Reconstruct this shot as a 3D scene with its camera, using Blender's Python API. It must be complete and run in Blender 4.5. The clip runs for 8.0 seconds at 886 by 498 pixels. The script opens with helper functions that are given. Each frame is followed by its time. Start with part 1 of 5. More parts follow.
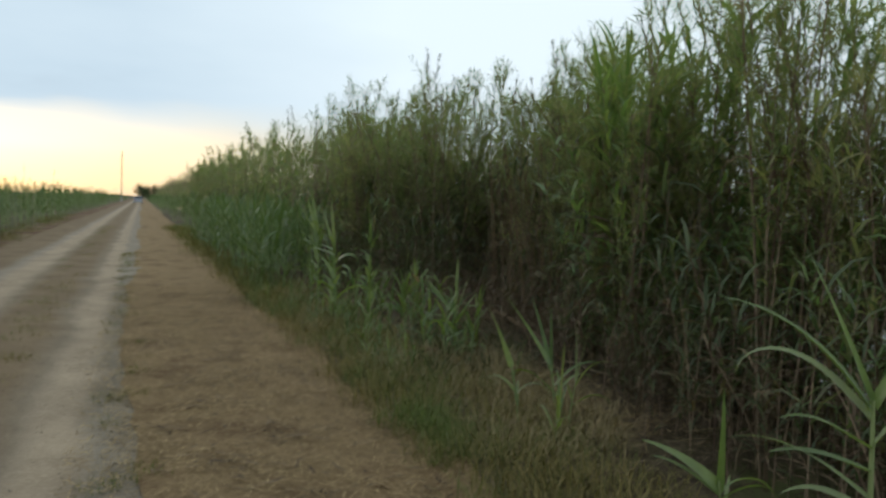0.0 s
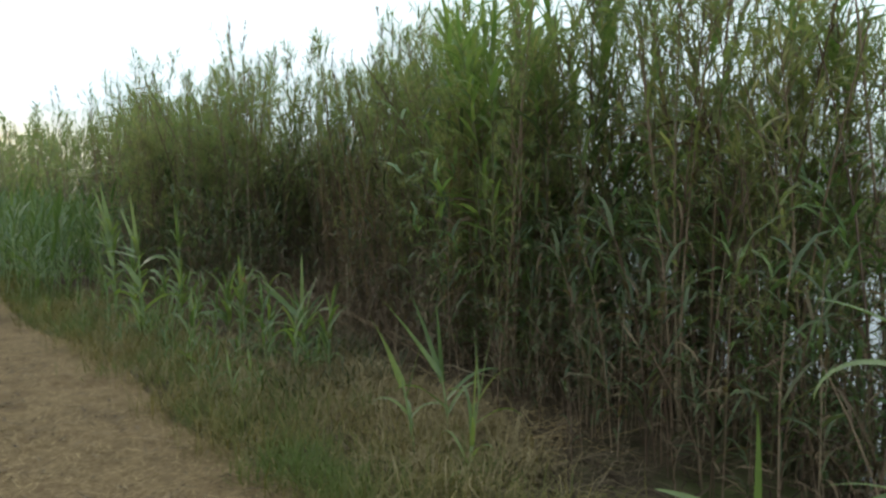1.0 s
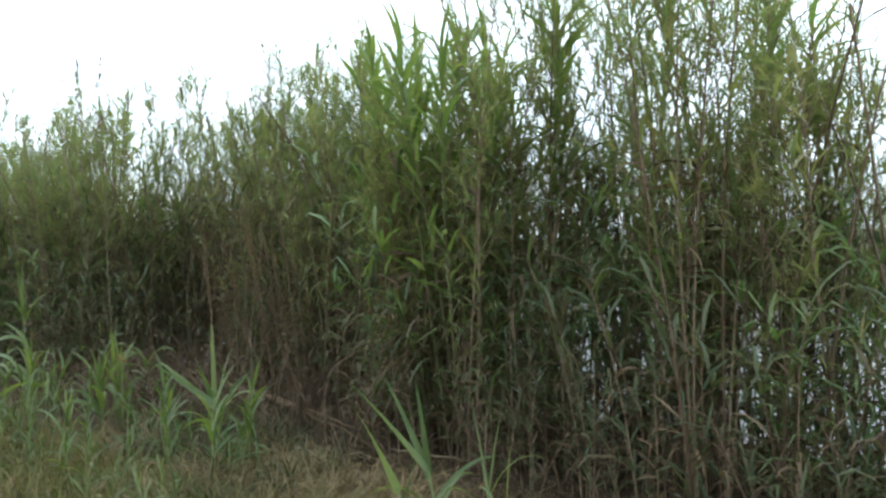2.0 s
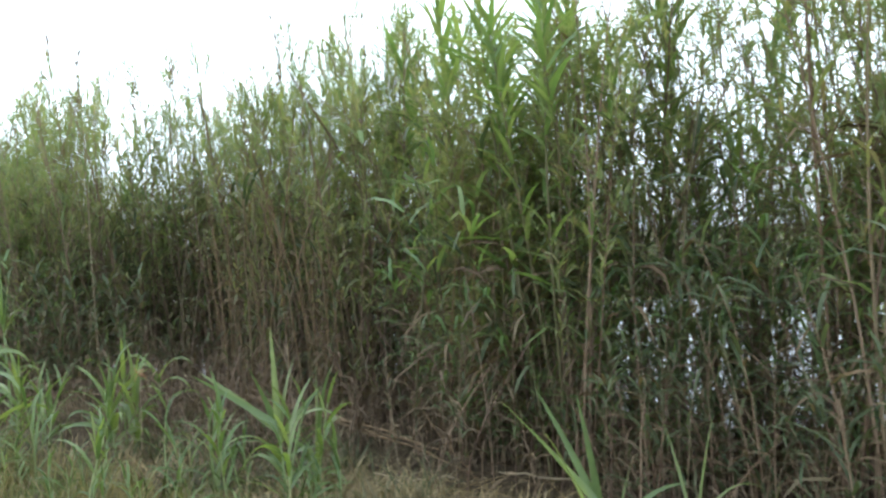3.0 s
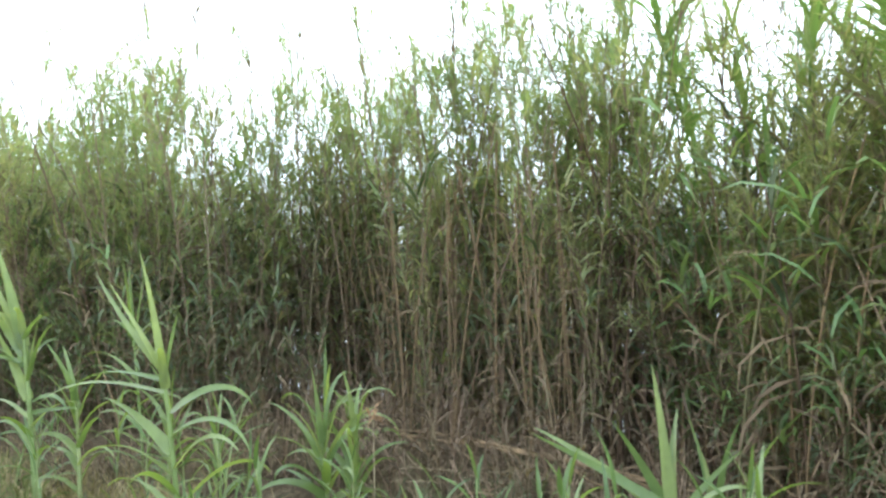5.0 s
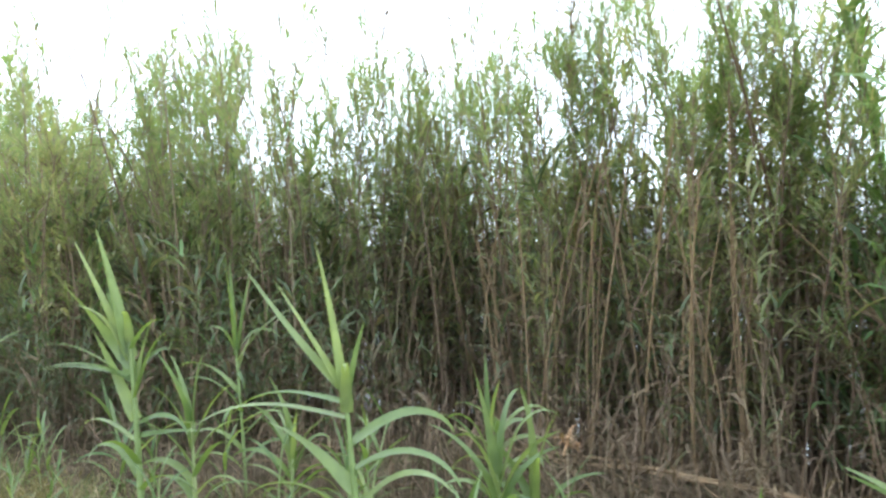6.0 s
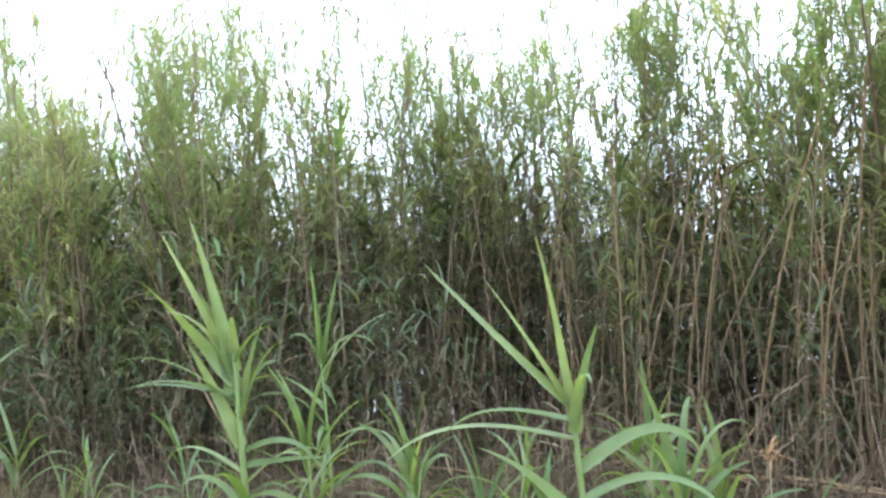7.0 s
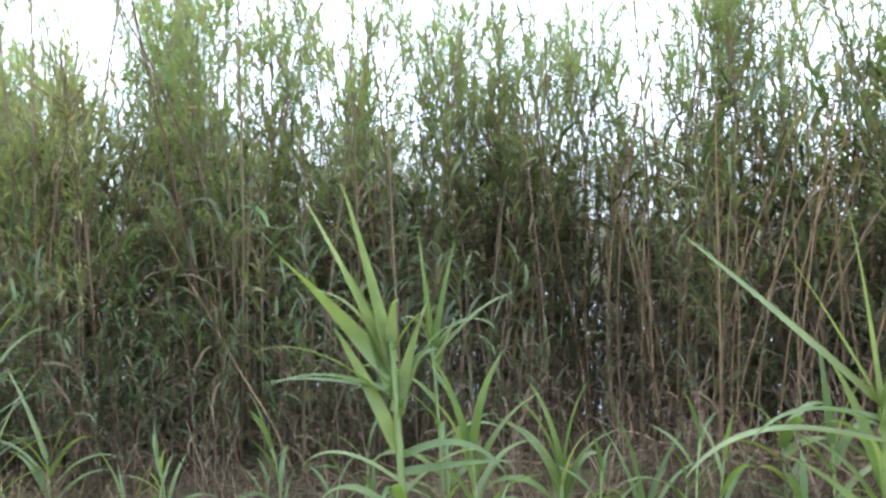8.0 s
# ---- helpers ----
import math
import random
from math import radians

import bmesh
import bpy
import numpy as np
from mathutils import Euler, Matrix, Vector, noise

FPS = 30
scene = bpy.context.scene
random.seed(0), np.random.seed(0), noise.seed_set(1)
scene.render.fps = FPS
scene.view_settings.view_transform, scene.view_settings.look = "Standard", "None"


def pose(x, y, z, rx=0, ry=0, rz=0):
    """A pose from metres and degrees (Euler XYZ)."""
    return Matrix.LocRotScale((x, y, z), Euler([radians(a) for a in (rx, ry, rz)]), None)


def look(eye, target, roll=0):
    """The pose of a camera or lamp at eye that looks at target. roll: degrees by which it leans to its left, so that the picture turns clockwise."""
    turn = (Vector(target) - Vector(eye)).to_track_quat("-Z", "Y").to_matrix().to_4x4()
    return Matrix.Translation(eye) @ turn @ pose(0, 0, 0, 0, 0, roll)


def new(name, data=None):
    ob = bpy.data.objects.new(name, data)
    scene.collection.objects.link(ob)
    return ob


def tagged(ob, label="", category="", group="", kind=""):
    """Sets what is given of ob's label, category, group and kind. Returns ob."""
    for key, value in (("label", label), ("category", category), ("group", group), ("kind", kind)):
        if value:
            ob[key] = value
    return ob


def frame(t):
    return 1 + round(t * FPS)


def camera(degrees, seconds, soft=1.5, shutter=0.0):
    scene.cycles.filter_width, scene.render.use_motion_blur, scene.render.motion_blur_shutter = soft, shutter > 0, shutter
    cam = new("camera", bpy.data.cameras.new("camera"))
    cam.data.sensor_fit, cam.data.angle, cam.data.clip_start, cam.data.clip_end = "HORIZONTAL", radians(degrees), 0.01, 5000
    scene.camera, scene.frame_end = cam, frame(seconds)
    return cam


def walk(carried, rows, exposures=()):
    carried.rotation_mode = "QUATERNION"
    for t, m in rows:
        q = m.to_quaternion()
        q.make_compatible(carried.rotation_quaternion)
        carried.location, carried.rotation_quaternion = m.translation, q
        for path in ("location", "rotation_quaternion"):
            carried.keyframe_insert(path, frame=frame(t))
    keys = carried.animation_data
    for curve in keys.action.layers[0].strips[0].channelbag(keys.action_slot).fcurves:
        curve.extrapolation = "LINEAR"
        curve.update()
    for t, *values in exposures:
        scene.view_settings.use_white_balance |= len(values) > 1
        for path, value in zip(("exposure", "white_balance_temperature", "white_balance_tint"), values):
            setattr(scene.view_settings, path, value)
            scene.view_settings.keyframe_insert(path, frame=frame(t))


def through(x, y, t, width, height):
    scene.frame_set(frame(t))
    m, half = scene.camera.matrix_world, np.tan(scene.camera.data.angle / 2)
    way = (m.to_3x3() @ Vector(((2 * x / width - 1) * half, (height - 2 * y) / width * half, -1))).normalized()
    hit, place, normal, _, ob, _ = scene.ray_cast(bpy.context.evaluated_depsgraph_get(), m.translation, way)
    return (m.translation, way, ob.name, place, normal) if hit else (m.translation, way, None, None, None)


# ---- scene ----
cam = camera(62.2, 8.0, soft=2.6, shutter=0.15)

# seconds, x, y, z, yaw, pitch, roll
PATH = [
    (0.0, 0.00, 0.00, 1.61, -22.97, -3.35, 1.99),
    (0.5, -0.01, 0.59, 1.57, -33.89, -1.31, 2.72),
    (1.0, 0.05, 1.18, 1.59, -38.87, -4.25, -0.29),
    (1.5, 0.04, 1.73, 1.61, -41.59, -0.82, -3.71),
    (1.7, 0.04, 1.97, 1.63, -45.94, -0.94, -2.67),
    (2.8, 0.06, 3.37, 1.56, -56.45, 0.37, -3.35),
    (3.0, 0.06, 3.62, 1.58, -55.67, -0.75, -2.83),
    (3.5, 0.09, 4.24, 1.61, -56.45, -1.37, -3.21),
    (4.0, 0.09, 4.86, 1.60, -56.23, -0.05, -2.66),
    (4.5, 0.08, 5.50, 1.58, -57.38, -0.31, -2.01),
    (4.7, 0.09, 5.75, 1.65, -56.75, -0.58, -1.98),
    (5.8, 0.09, 7.10, 1.59, -60.07, -0.45, -1.47),
    (6.0, 0.08, 7.36, 1.63, -58.45, -0.41, -1.51),
    (6.5, -0.01, 7.95, 1.61, -59.16, -1.23, -3.25),
    (7.0, -0.02, 8.58, 1.60, -64.45, -0.21, -1.93),
    (7.5, -0.01, 9.19, 1.59, -65.72, 1.69, -2.76),
    (8.0, -0.01, 9.81, 1.59, -71.54, -2.00, -1.04),
]
# seconds, stops, white balance
EXPOSURES = [(0.0, -1.1, 6950, 6), (0.5, -0.9, 6900, 5), (1.0, -0.53, 6850, 4), (1.5, -0.18, 6750, 6), (2.8, 0.45, 6550, 11), (3.5, 1.0, 6480, 10), (4.5, 1.16, 6570, 8), (6.0, 1.14, 6450, 10), (7.0, 1.2, 6300, 11), (8.0, 1.04, 6250, 15)]
walk(cam, [(t, pose(x, y, z, 90 + pitch, 0, yaw) @ pose(0, 0, 0, 0, 0, roll)) for t, x, y, z, yaw, pitch, roll in PATH], EXPOSURES)

# ---- sky and sun ----
SUN_AZ, SUN_EL = radians(-14), radians(13)  # clockwise from +y
world = bpy.data.worlds.new("evening_sky")
scene.world = world
world.use_nodes = True
nt = world.node_tree
nt.nodes.clear()


def node(tree, kind, **values):
    n = tree.nodes.new(kind)
    for k, v in values.items():
        n.inputs[k.replace("_", " ")].default_value = v
    return n


def math_node(tree, operation, a, b):
    n = tree.nodes.new("ShaderNodeMath")
    n.operation = operation
    for k, v in enumerate((a, b)):
        if isinstance(v, (int, float)):
            n.inputs[k].default_value = v
        else:
            tree.links.new(v, n.inputs[k])
    return n.outputs[0]


def ramp(tree, source, stops):
    r = tree.nodes.new("ShaderNodeValToRGB")
    e = r.color_ramp.elements
    while len(e) < len(stops):
        e.new(0.5)
    for k, (p, c) in zip(e, stops):
        k.position, k.color = p, (*c, 1)
    tree.links.new(source, r.inputs["Fac"])
    return r.outputs["Color"]


def mixed(tree, fac, a, b, blend="MIX"):
    n = tree.nodes.new("ShaderNodeMix")
    n.data_type, n.blend_type = "RGBA", blend
    for key, v in (("Factor", fac), ("A", a), ("B", b)):
        if isinstance(v, (int, float)):
            n.inputs[key].default_value = v
        elif isinstance(v, tuple):
            n.inputs[key].default_value = (*v, 1)
        else:
            tree.links.new(v, n.inputs[key])
    return n.outputs["Result"]


sky = nt.nodes.new("ShaderNodeTexSky")
sky.sky_type, sky.sun_disc, sky.sun_elevation, sky.sun_rotation = "NISHITA", False, SUN_EL, SUN_AZ
sky.air_density, sky.dust_density = 1.0, 2.0
coord = nt.nodes.new("ShaderNodeTexCoord")
stretch = nt.nodes.new("ShaderNodeMapping")
stretch.inputs["Scale"].default_value = (1.0, 1.0, 4.0)
nt.links.new(coord.outputs["Generated"], stretch.inputs["Vector"])
puffs = node(nt, "ShaderNodeTexNoise", Scale=1.8, Detail=5.0, Roughness=0.5)
nt.links.new(stretch.outputs["Vector"], puffs.inputs["Vector"])
axes = nt.nodes.new("ShaderNodeSeparateXYZ")
nt.links.new(coord.outputs["Generated"], axes.inputs[0])
# a veil of cloud, thick and grey-blue low in the west, thin and bright overhead and to the east, open along the horizon
lumps = math_node(nt, "MULTIPLY", math_node(nt, "SUBTRACT", puffs.outputs["Fac"], 0.5), 0.5)
east = math_node(nt, "ADD", math_node(nt, "MULTIPLY", math_node(nt, "MAXIMUM", axes.outputs["X"], 0.0), 1.0), math_node(nt, "MULTIPLY", math_node(nt, "MINIMUM", axes.outputs["X"], 0.0), 0.3))
above = math_node(nt, "ADD", math_node(nt, "MULTIPLY", axes.outputs["Z"], 0.7), 0.3)
veil = ramp(nt, math_node(nt, "ADD", math_node(nt, "ADD", east, above), lumps), [(0.15, (0.29, 0.37, 0.48)), (0.42, (0.61, 0.77, 0.96)), (0.78, (0.85, 1.0, 1.17))])
edge = ramp(nt, math_node(nt, "ADD", axes.outputs["Z"], math_node(nt, "MULTIPLY", lumps, 0.25)), [(0.065, (0.5, 0.5, 0.5)), (0.13, (1, 1, 1))])
clear = nt.nodes.new("ShaderNodeVectorMath")
clear.operation = "SCALE"
clear.inputs["Scale"].default_value = 0.13
nt.links.new(sky.outputs["Color"], clear.inputs[0])
lit = nt.nodes.new("ShaderNodeVectorMath")
lit.operation = "SCALE"
lit.inputs["Scale"].default_value = 2.1
nt.links.new(veil, lit.inputs[0])
back = nt.nodes.new("ShaderNodeBackground")
nt.links.new(mixed(nt, edge, clear.outputs["Vector"], lit.outputs["Vector"]), back.inputs["Color"])
nt.links.new(back.outputs["Background"], nt.nodes.new("ShaderNodeOutputWorld").inputs["Surface"])

sun = new("sun", bpy.data.lights.new("sun", "SUN"))
sun.data.energy, sun.data.angle, sun.data.color = 0.5, radians(15), (1.0, 0.9, 0.75)
sun.matrix_world = look((0, 0, 30), (-math.sin(SUN_AZ) * 30, -math.cos(SUN_AZ) * 30, 30 - math.tan(SUN_EL) * 30))


# ---- materials ----
def material(name, rough=0.7, spec=0.3):
    m = bpy.data.materials.new(name)
    m.use_nodes = True
    bsdf = m.node_tree.nodes["Principled BSDF"]
    bsdf.inputs["Roughness"].default_value = rough
    bsdf.inputs["Specular IOR Level"].default_value = spec
    return m, m.node_tree, bsdf


def grain(tree, scale, detail=4.0, rough=0.6, stretched=None):
    n = node(tree, "ShaderNodeTexNoise", Scale=scale, Detail=detail, Roughness=rough)
    tc = tree.nodes.new("ShaderNodeTexCoord")
    if stretched:
        mp = tree.nodes.new("ShaderNodeMapping")
        mp.inputs["Scale"].default_value = stretched
        tree.links.new(tc.outputs["Object"], mp.inputs["Vector"])
        tree.links.new(mp.outputs["Vector"], n.inputs["Vector"])
    else:
        tree.links.new(tc.outputs["Object"], n.inputs["Vector"])
    return n.outputs["Fac"]


def relief(tree, bsdf, height, strength, distance):
    b = node(tree, "ShaderNodeBump", Strength=strength, Distance=distance)
    tree.links.new(height, b.inputs["Height"])
    tree.links.new(b.outputs["Normal"], bsdf.inputs["Normal"])


def chance(tree):
    """A value that differs from thing to thing and from leaf to leaf."""
    geo, info = tree.nodes.new("ShaderNodeNewGeometry"), tree.nodes.new("ShaderNodeObjectInfo")
    add = tree.nodes.new("ShaderNodeMath")
    add.operation = "ADD"
    tree.links.new(geo.outputs["Random Per Island"], add.inputs[0])
    tree.links.new(info.outputs["Random"], add.inputs[1])
    frac = tree.nodes.new("ShaderNodeMath")
    frac.operation = "FRACT"
    tree.links.new(add.outputs[0], frac.inputs[0])
    return frac.outputs[0]


def leafy(name, stops, through=0.35, rough=0.5, spec=0.3, vein=0.25, glow=(1.35, 1.4, 0.75), patch=None):
    """A thin leaf or blade: some of the light goes through it."""
    m, tree, bsdf = material(name, rough, spec)
    col = ramp(tree, chance(tree), stops)
    col = mixed(tree, vein, col, ramp(tree, grain(tree, 9, 3), [(0.35, (0.5, 0.5, 0.42)), (0.7, (1.25, 1.2, 1.0))]), "MULTIPLY")
    if patch:
        col = mixed(tree, ramp(tree, grain(tree, patch[0], 3), [(0.48, (0, 0, 0)), (0.6, (0.75, 0.75, 0.75))]), col, patch[1])
    tree.links.new(col, bsdf.inputs["Base Color"])
    thin = tree.nodes.new("ShaderNodeBsdfTranslucent")
    tree.links.new(mixed(tree, 1.0, col, glow, "MULTIPLY"), thin.inputs["Color"])
    both = tree.nodes.new("ShaderNodeMixShader")
    both.inputs["Fac"].default_value = through
    tree.links.new(bsdf.outputs[0], both.inputs[1])
    tree.links.new(thin.outputs[0], both.inputs[2])
    tree.links.new(both.outputs[0], tree.nodes["Material Output"].inputs["Surface"])
    return m


M_LEAF = leafy("reed_leaf", [(0.0, (0.15, 0.214, 0.112)), (0.35, (0.206, 0.27, 0.132)), (0.7, (0.272, 0.315, 0.152)), (0.9, (0.335, 0.346, 0.178)), (1.0, (0.420, 0.327, 0.205))], 0.52, 0.55, 0.22, glow=(1.38, 1.42, 0.75))
M_OLIVE = leafy("olive_reed_leaf", [(0.0, (0.206, 0.244, 0.119)), (0.5, (0.288, 0.310, 0.151)), (1.0, (0.399, 0.356, 0.211))], 0.48, 0.55, 0.22)
# grey-green leaf, its colour darkened to stand for the shade inside the thicket
M_LOW = leafy("shade_darkened_reed_leaf", [(0.0, (0.064, 0.089, 0.047)), (0.45, (0.096, 0.122, 0.064)), (0.84, (0.135, 0.156, 0.082)), (0.9, (0.160, 0.125, 0.076)), (1.0, (0.2, 0.148, 0.093))], 0.36, 0.5, 0.25)
M_DEEP = leafy("deep_green_leaf", [(0.0, (0.100, 0.170, 0.068)), (0.5, (0.155, 0.240, 0.098)), (1.0, (0.245, 0.325, 0.145))], 0.42, 0.45, 0.35)
M_GSTEM = leafy("green_cane", [(0.0, (0.11, 0.1, 0.05)), (1.0, (0.19, 0.165, 0.085))], 0.0, 0.5, 0.3, 0.5)
M_FRESH = leafy("green_cane_leaf", [(0.0, (0.136, 0.219, 0.081)), (0.5, (0.187, 0.269, 0.101)), (1.0, (0.258, 0.306, 0.124))], 0.5, 0.42, 0.4)
M_MID = leafy("field_reed_leaf", [(0.0, (0.076, 0.123, 0.043)), (0.5, (0.104, 0.163, 0.054)), (1.0, (0.142, 0.194, 0.072))], 0.35, 0.42, 0.4)
M_YOUNG = leafy("young_reed_leaf", [(0.0, (0.112, 0.170, 0.062)), (0.5, (0.155, 0.218, 0.083)), (1.0, (0.225, 0.278, 0.125))], 0.45, 0.32, 0.5, 0.35, (1.5, 1.5, 0.6))
M_DEAD = leafy("dead_leaf", [(0.0, (0.088, 0.06, 0.039)), (0.5, (0.15, 0.104, 0.066)), (1.0, (0.24, 0.172, 0.11))], 0.2, 0.75, 0.15)
# decayed dead leaf, darkened further in colour for the canopy's shade at the foot
M_ROT_SHADE = leafy("shade_dark_rotten_leaf", [(0.0, (0.05, 0.036, 0.025)), (0.5, (0.09, 0.064, 0.043)), (1.0, (0.15, 0.108, 0.072))], 0.15, 0.8, 0.12)
M_PLUME = leafy("plume", [(0.0, (0.13, 0.1, 0.065)), (1.0, (0.22, 0.175, 0.12))], 0.35, 0.8, 0.1)
M_GRASS = leafy("verge_grass", [(0.0, (0.092, 0.097, 0.031)), (0.4, (0.156, 0.136, 0.048)), (0.75, (0.23, 0.179, 0.074)), (1.0, (0.322, 0.248, 0.115))], 0.25, 0.7, 0.15, patch=(1.1, (0.085, 0.14, 0.035)))
M_RUST = leafy("dried_tassel", [(0.0, (0.24, 0.13, 0.07)), (1.0, (0.4, 0.26, 0.15))], 0.2, 0.8, 0.1)
M_STRAWCANE = leafy("dry_cane", [(0.0, (0.3, 0.235, 0.16)), (1.0, (0.45, 0.36, 0.25))], 0.0, 0.6, 0.25, 0.6)
M_TANCANE = leafy("tan_cane", [(0.0, (0.195, 0.128, 0.076)), (1.0, (0.325, 0.216, 0.128))], 0.0, 0.6, 0.25, 0.6)
M_LONG = leafy("long_grass", [(0.0, (0.051, 0.066, 0.029)), (0.5, (0.081, 0.093, 0.043)), (0.72, (0.107, 0.099, 0.054)), (1.0, (0.179, 0.144, 0.090))], 0.3, 0.6, 0.25)
M_MAT = leafy("matted_straw", [(0.0, (0.07, 0.052, 0.034)), (0.5, (0.13, 0.098, 0.062)), (1.0, (0.27, 0.205, 0.135))], 0.1, 0.8, 0.1)
M_TUSSOCK = leafy("fallen_dry_grass", [(0.0, (0.14, 0.108, 0.055)), (0.5, (0.235, 0.18, 0.095)), (1.0, (0.37, 0.295, 0.17))], 0.2, 0.75, 0.12)
M_STRAW = leafy("cut_straw", [(0.0, (0.116, 0.076, 0.038)), (0.35, (0.231, 0.155, 0.080)), (0.7, (0.347, 0.247, 0.128)), (1.0, (0.483, 0.359, 0.199))], 0.1, 0.8, 0.1)


def cane_material():
    m, tree, bsdf = material("reed_stem", 0.5, 0.35)
    col = ramp(tree, chance(tree), [(0.0, (0.13, 0.08, 0.052)), (0.35, (0.215, 0.143, 0.092)), (0.7, (0.31, 0.216, 0.142)), (1.0, (0.21, 0.168, 0.095))])
    band = grain(tree, 1.0, 3, 0.6, (30, 30, 5))
    col = mixed(tree, 0.5, col, ramp(tree, band, [(0.3, (0.45, 0.42, 0.4)), (0.65, (1.2, 1.15, 1.1))]), "MULTIPLY")
    tree.links.new(col, bsdf.inputs["Base Color"])
    return m


def earth_material(name, stops, fine, coarse, bump=0.5, size=0.02, patches=None):
    m, tree, bsdf = material(name, 0.95, 0.1)
    col = ramp(tree, grain(tree, fine, 8, 0.7), stops)
    col = mixed(tree, 0.6, col, ramp(tree, grain(tree, coarse, 4), [(0.3, (0.55, 0.53, 0.5)), (0.7, (1.3, 1.28, 1.22))]), "MULTIPLY")
    if patches:
        at, tint = patches
        col = mixed(tree, ramp(tree, grain(tree, at, 5, 0.65), [(0.48, (0, 0, 0)), (0.62, (1, 1, 1))]), col, tint)
    tree.links.new(col, bsdf.inputs["Base Color"])
    relief(tree, bsdf, grain(tree, fine * 1.7, 6, 0.75), bump, size)
    return m


M_STEM = cane_material()
M_YSTEM = leafy("young_reed_stem", [(0.0, (0.2, 0.27, 0.1)), (1.0, (0.3, 0.34, 0.15))], 0.05, 0.45, 0.4)
M_GROUND = earth_material("field_soil", [(0.25, (0.045, 0.034, 0.024)), (0.5, (0.085, 0.063, 0.043)), (0.75, (0.14, 0.108, 0.074))], 22, 0.8, 0.8, 0.03, (0.5, (0.12, 0.13, 0.05)))
M_VERGE = earth_material("mown_verge", [(0.25, (0.15, 0.097, 0.052)), (0.5, (0.265, 0.182, 0.098)), (0.75, (0.38, 0.272, 0.15))], 30, 1.1, 0.9, 0.02, (1.1, (0.15, 0.095, 0.05)))
M_BANK = earth_material("brown_bank", [(0.25, (0.08, 0.046, 0.03)), (0.5, (0.13, 0.078, 0.05)), (0.75, (0.19, 0.122, 0.08))], 22, 0.5, 0.9, 0.03, (0.45, (0.2, 0.15, 0.085)))


def road_material():
    """Grey gravel with two pale wheel tracks worn into it, grassy between and outside."""
    m, tree, bsdf = material("gravel_road", 0.95, 0.1)
    tc = tree.nodes.new("ShaderNodeTexCoord")
    xyz = tree.nodes.new("ShaderNodeSeparateXYZ")
    tree.links.new(tc.outputs["Object"], xyz.inputs[0])
    veer = math_node(tree, "MULTIPLY", math_node(tree, "MAXIMUM", math_node(tree, "SUBTRACT", xyz.outputs["Y"], 14.0), 0.0), 0.0105)
    x = math_node(tree, "ADD", math_node(tree, "SUBTRACT", xyz.outputs["X"], veer), math_node(tree, "MULTIPLY", math_node(tree, "SUBTRACT", grain(tree, 0.6, 5, 0.6), 0.5), 0.5))
    gravel = ramp(tree, grain(tree, 55, 8, 0.75), [(0.25, (0.135, 0.112, 0.085)), (0.5, (0.235, 0.196, 0.15)), (0.8, (0.36, 0.305, 0.24))])
    pale = ramp(tree, grain(tree, 35, 8, 0.7), [(0.25, (0.235, 0.178, 0.122)), (0.5, (0.31, 0.24, 0.168)), (0.75, (0.4, 0.315, 0.23))])
    grassy = ramp(tree, grain(tree, 30, 8, 0.75), [(0.25, (0.1, 0.068, 0.042)), (0.5, (0.175, 0.125, 0.077)), (0.75, (0.255, 0.19, 0.118))])

    def near(centre, inner, outer):
        off = math_node(tree, "ABSOLUTE", math_node(tree, "SUBTRACT", x, centre), 0)
        return ramp(tree, off, [(inner, (1, 1, 1)), (outer, (0, 0, 0))])

    col = mixed(tree, near(-1.2, 0.25, 0.75), gravel, grassy)
    col = mixed(tree, near(-3.3, 0.72, 0.95), col, grassy)
    col = mixed(tree, near(-0.47, 0.1, 0.26), col, pale)
    col = mixed(tree, near(-1.98, 0.13, 0.34), col, pale)
    col = mixed(tree, 0.6, col, ramp(tree, grain(tree, 1.3, 5), [(0.3, (0.65, 0.63, 0.6)), (0.7, (1.25, 1.24, 1.2))]), "MULTIPLY")
    tree.links.new(col, bsdf.inputs["Base Color"])
    relief(tree, bsdf, grain(tree, 70, 6, 0.75), 0.6, 0.012)
    return m


M_ROAD = road_material()
M_STONE = leafy("loose_stone", [(0.0, (0.136, 0.112, 0.086)), (0.5, (0.204, 0.172, 0.134)), (1.0, (0.299, 0.257, 0.205))], 0.0, 0.9, 0.15, 0.5)

M_WATER, wt, wb = material("canal_water", 0.04, 0.5)
wb.inputs["Base Color"].default_value = (0.018, 0.024, 0.02, 1)
wb.inputs["IOR"].default_value = 1.33
relief(wt, wb, grain(wt, 5.0, 3), 0.12, 0.03)


# ---- mesh arithmetic ----
def joined(chunks):
    """Chunks of (verts, triangles) as one."""
    vs, fs, n = [], [], 0
    for v, f in chunks:
        vs.append(v)
        fs.append(f + n)
        n += len(v)
    return np.concatenate(vs), np.concatenate(fs)


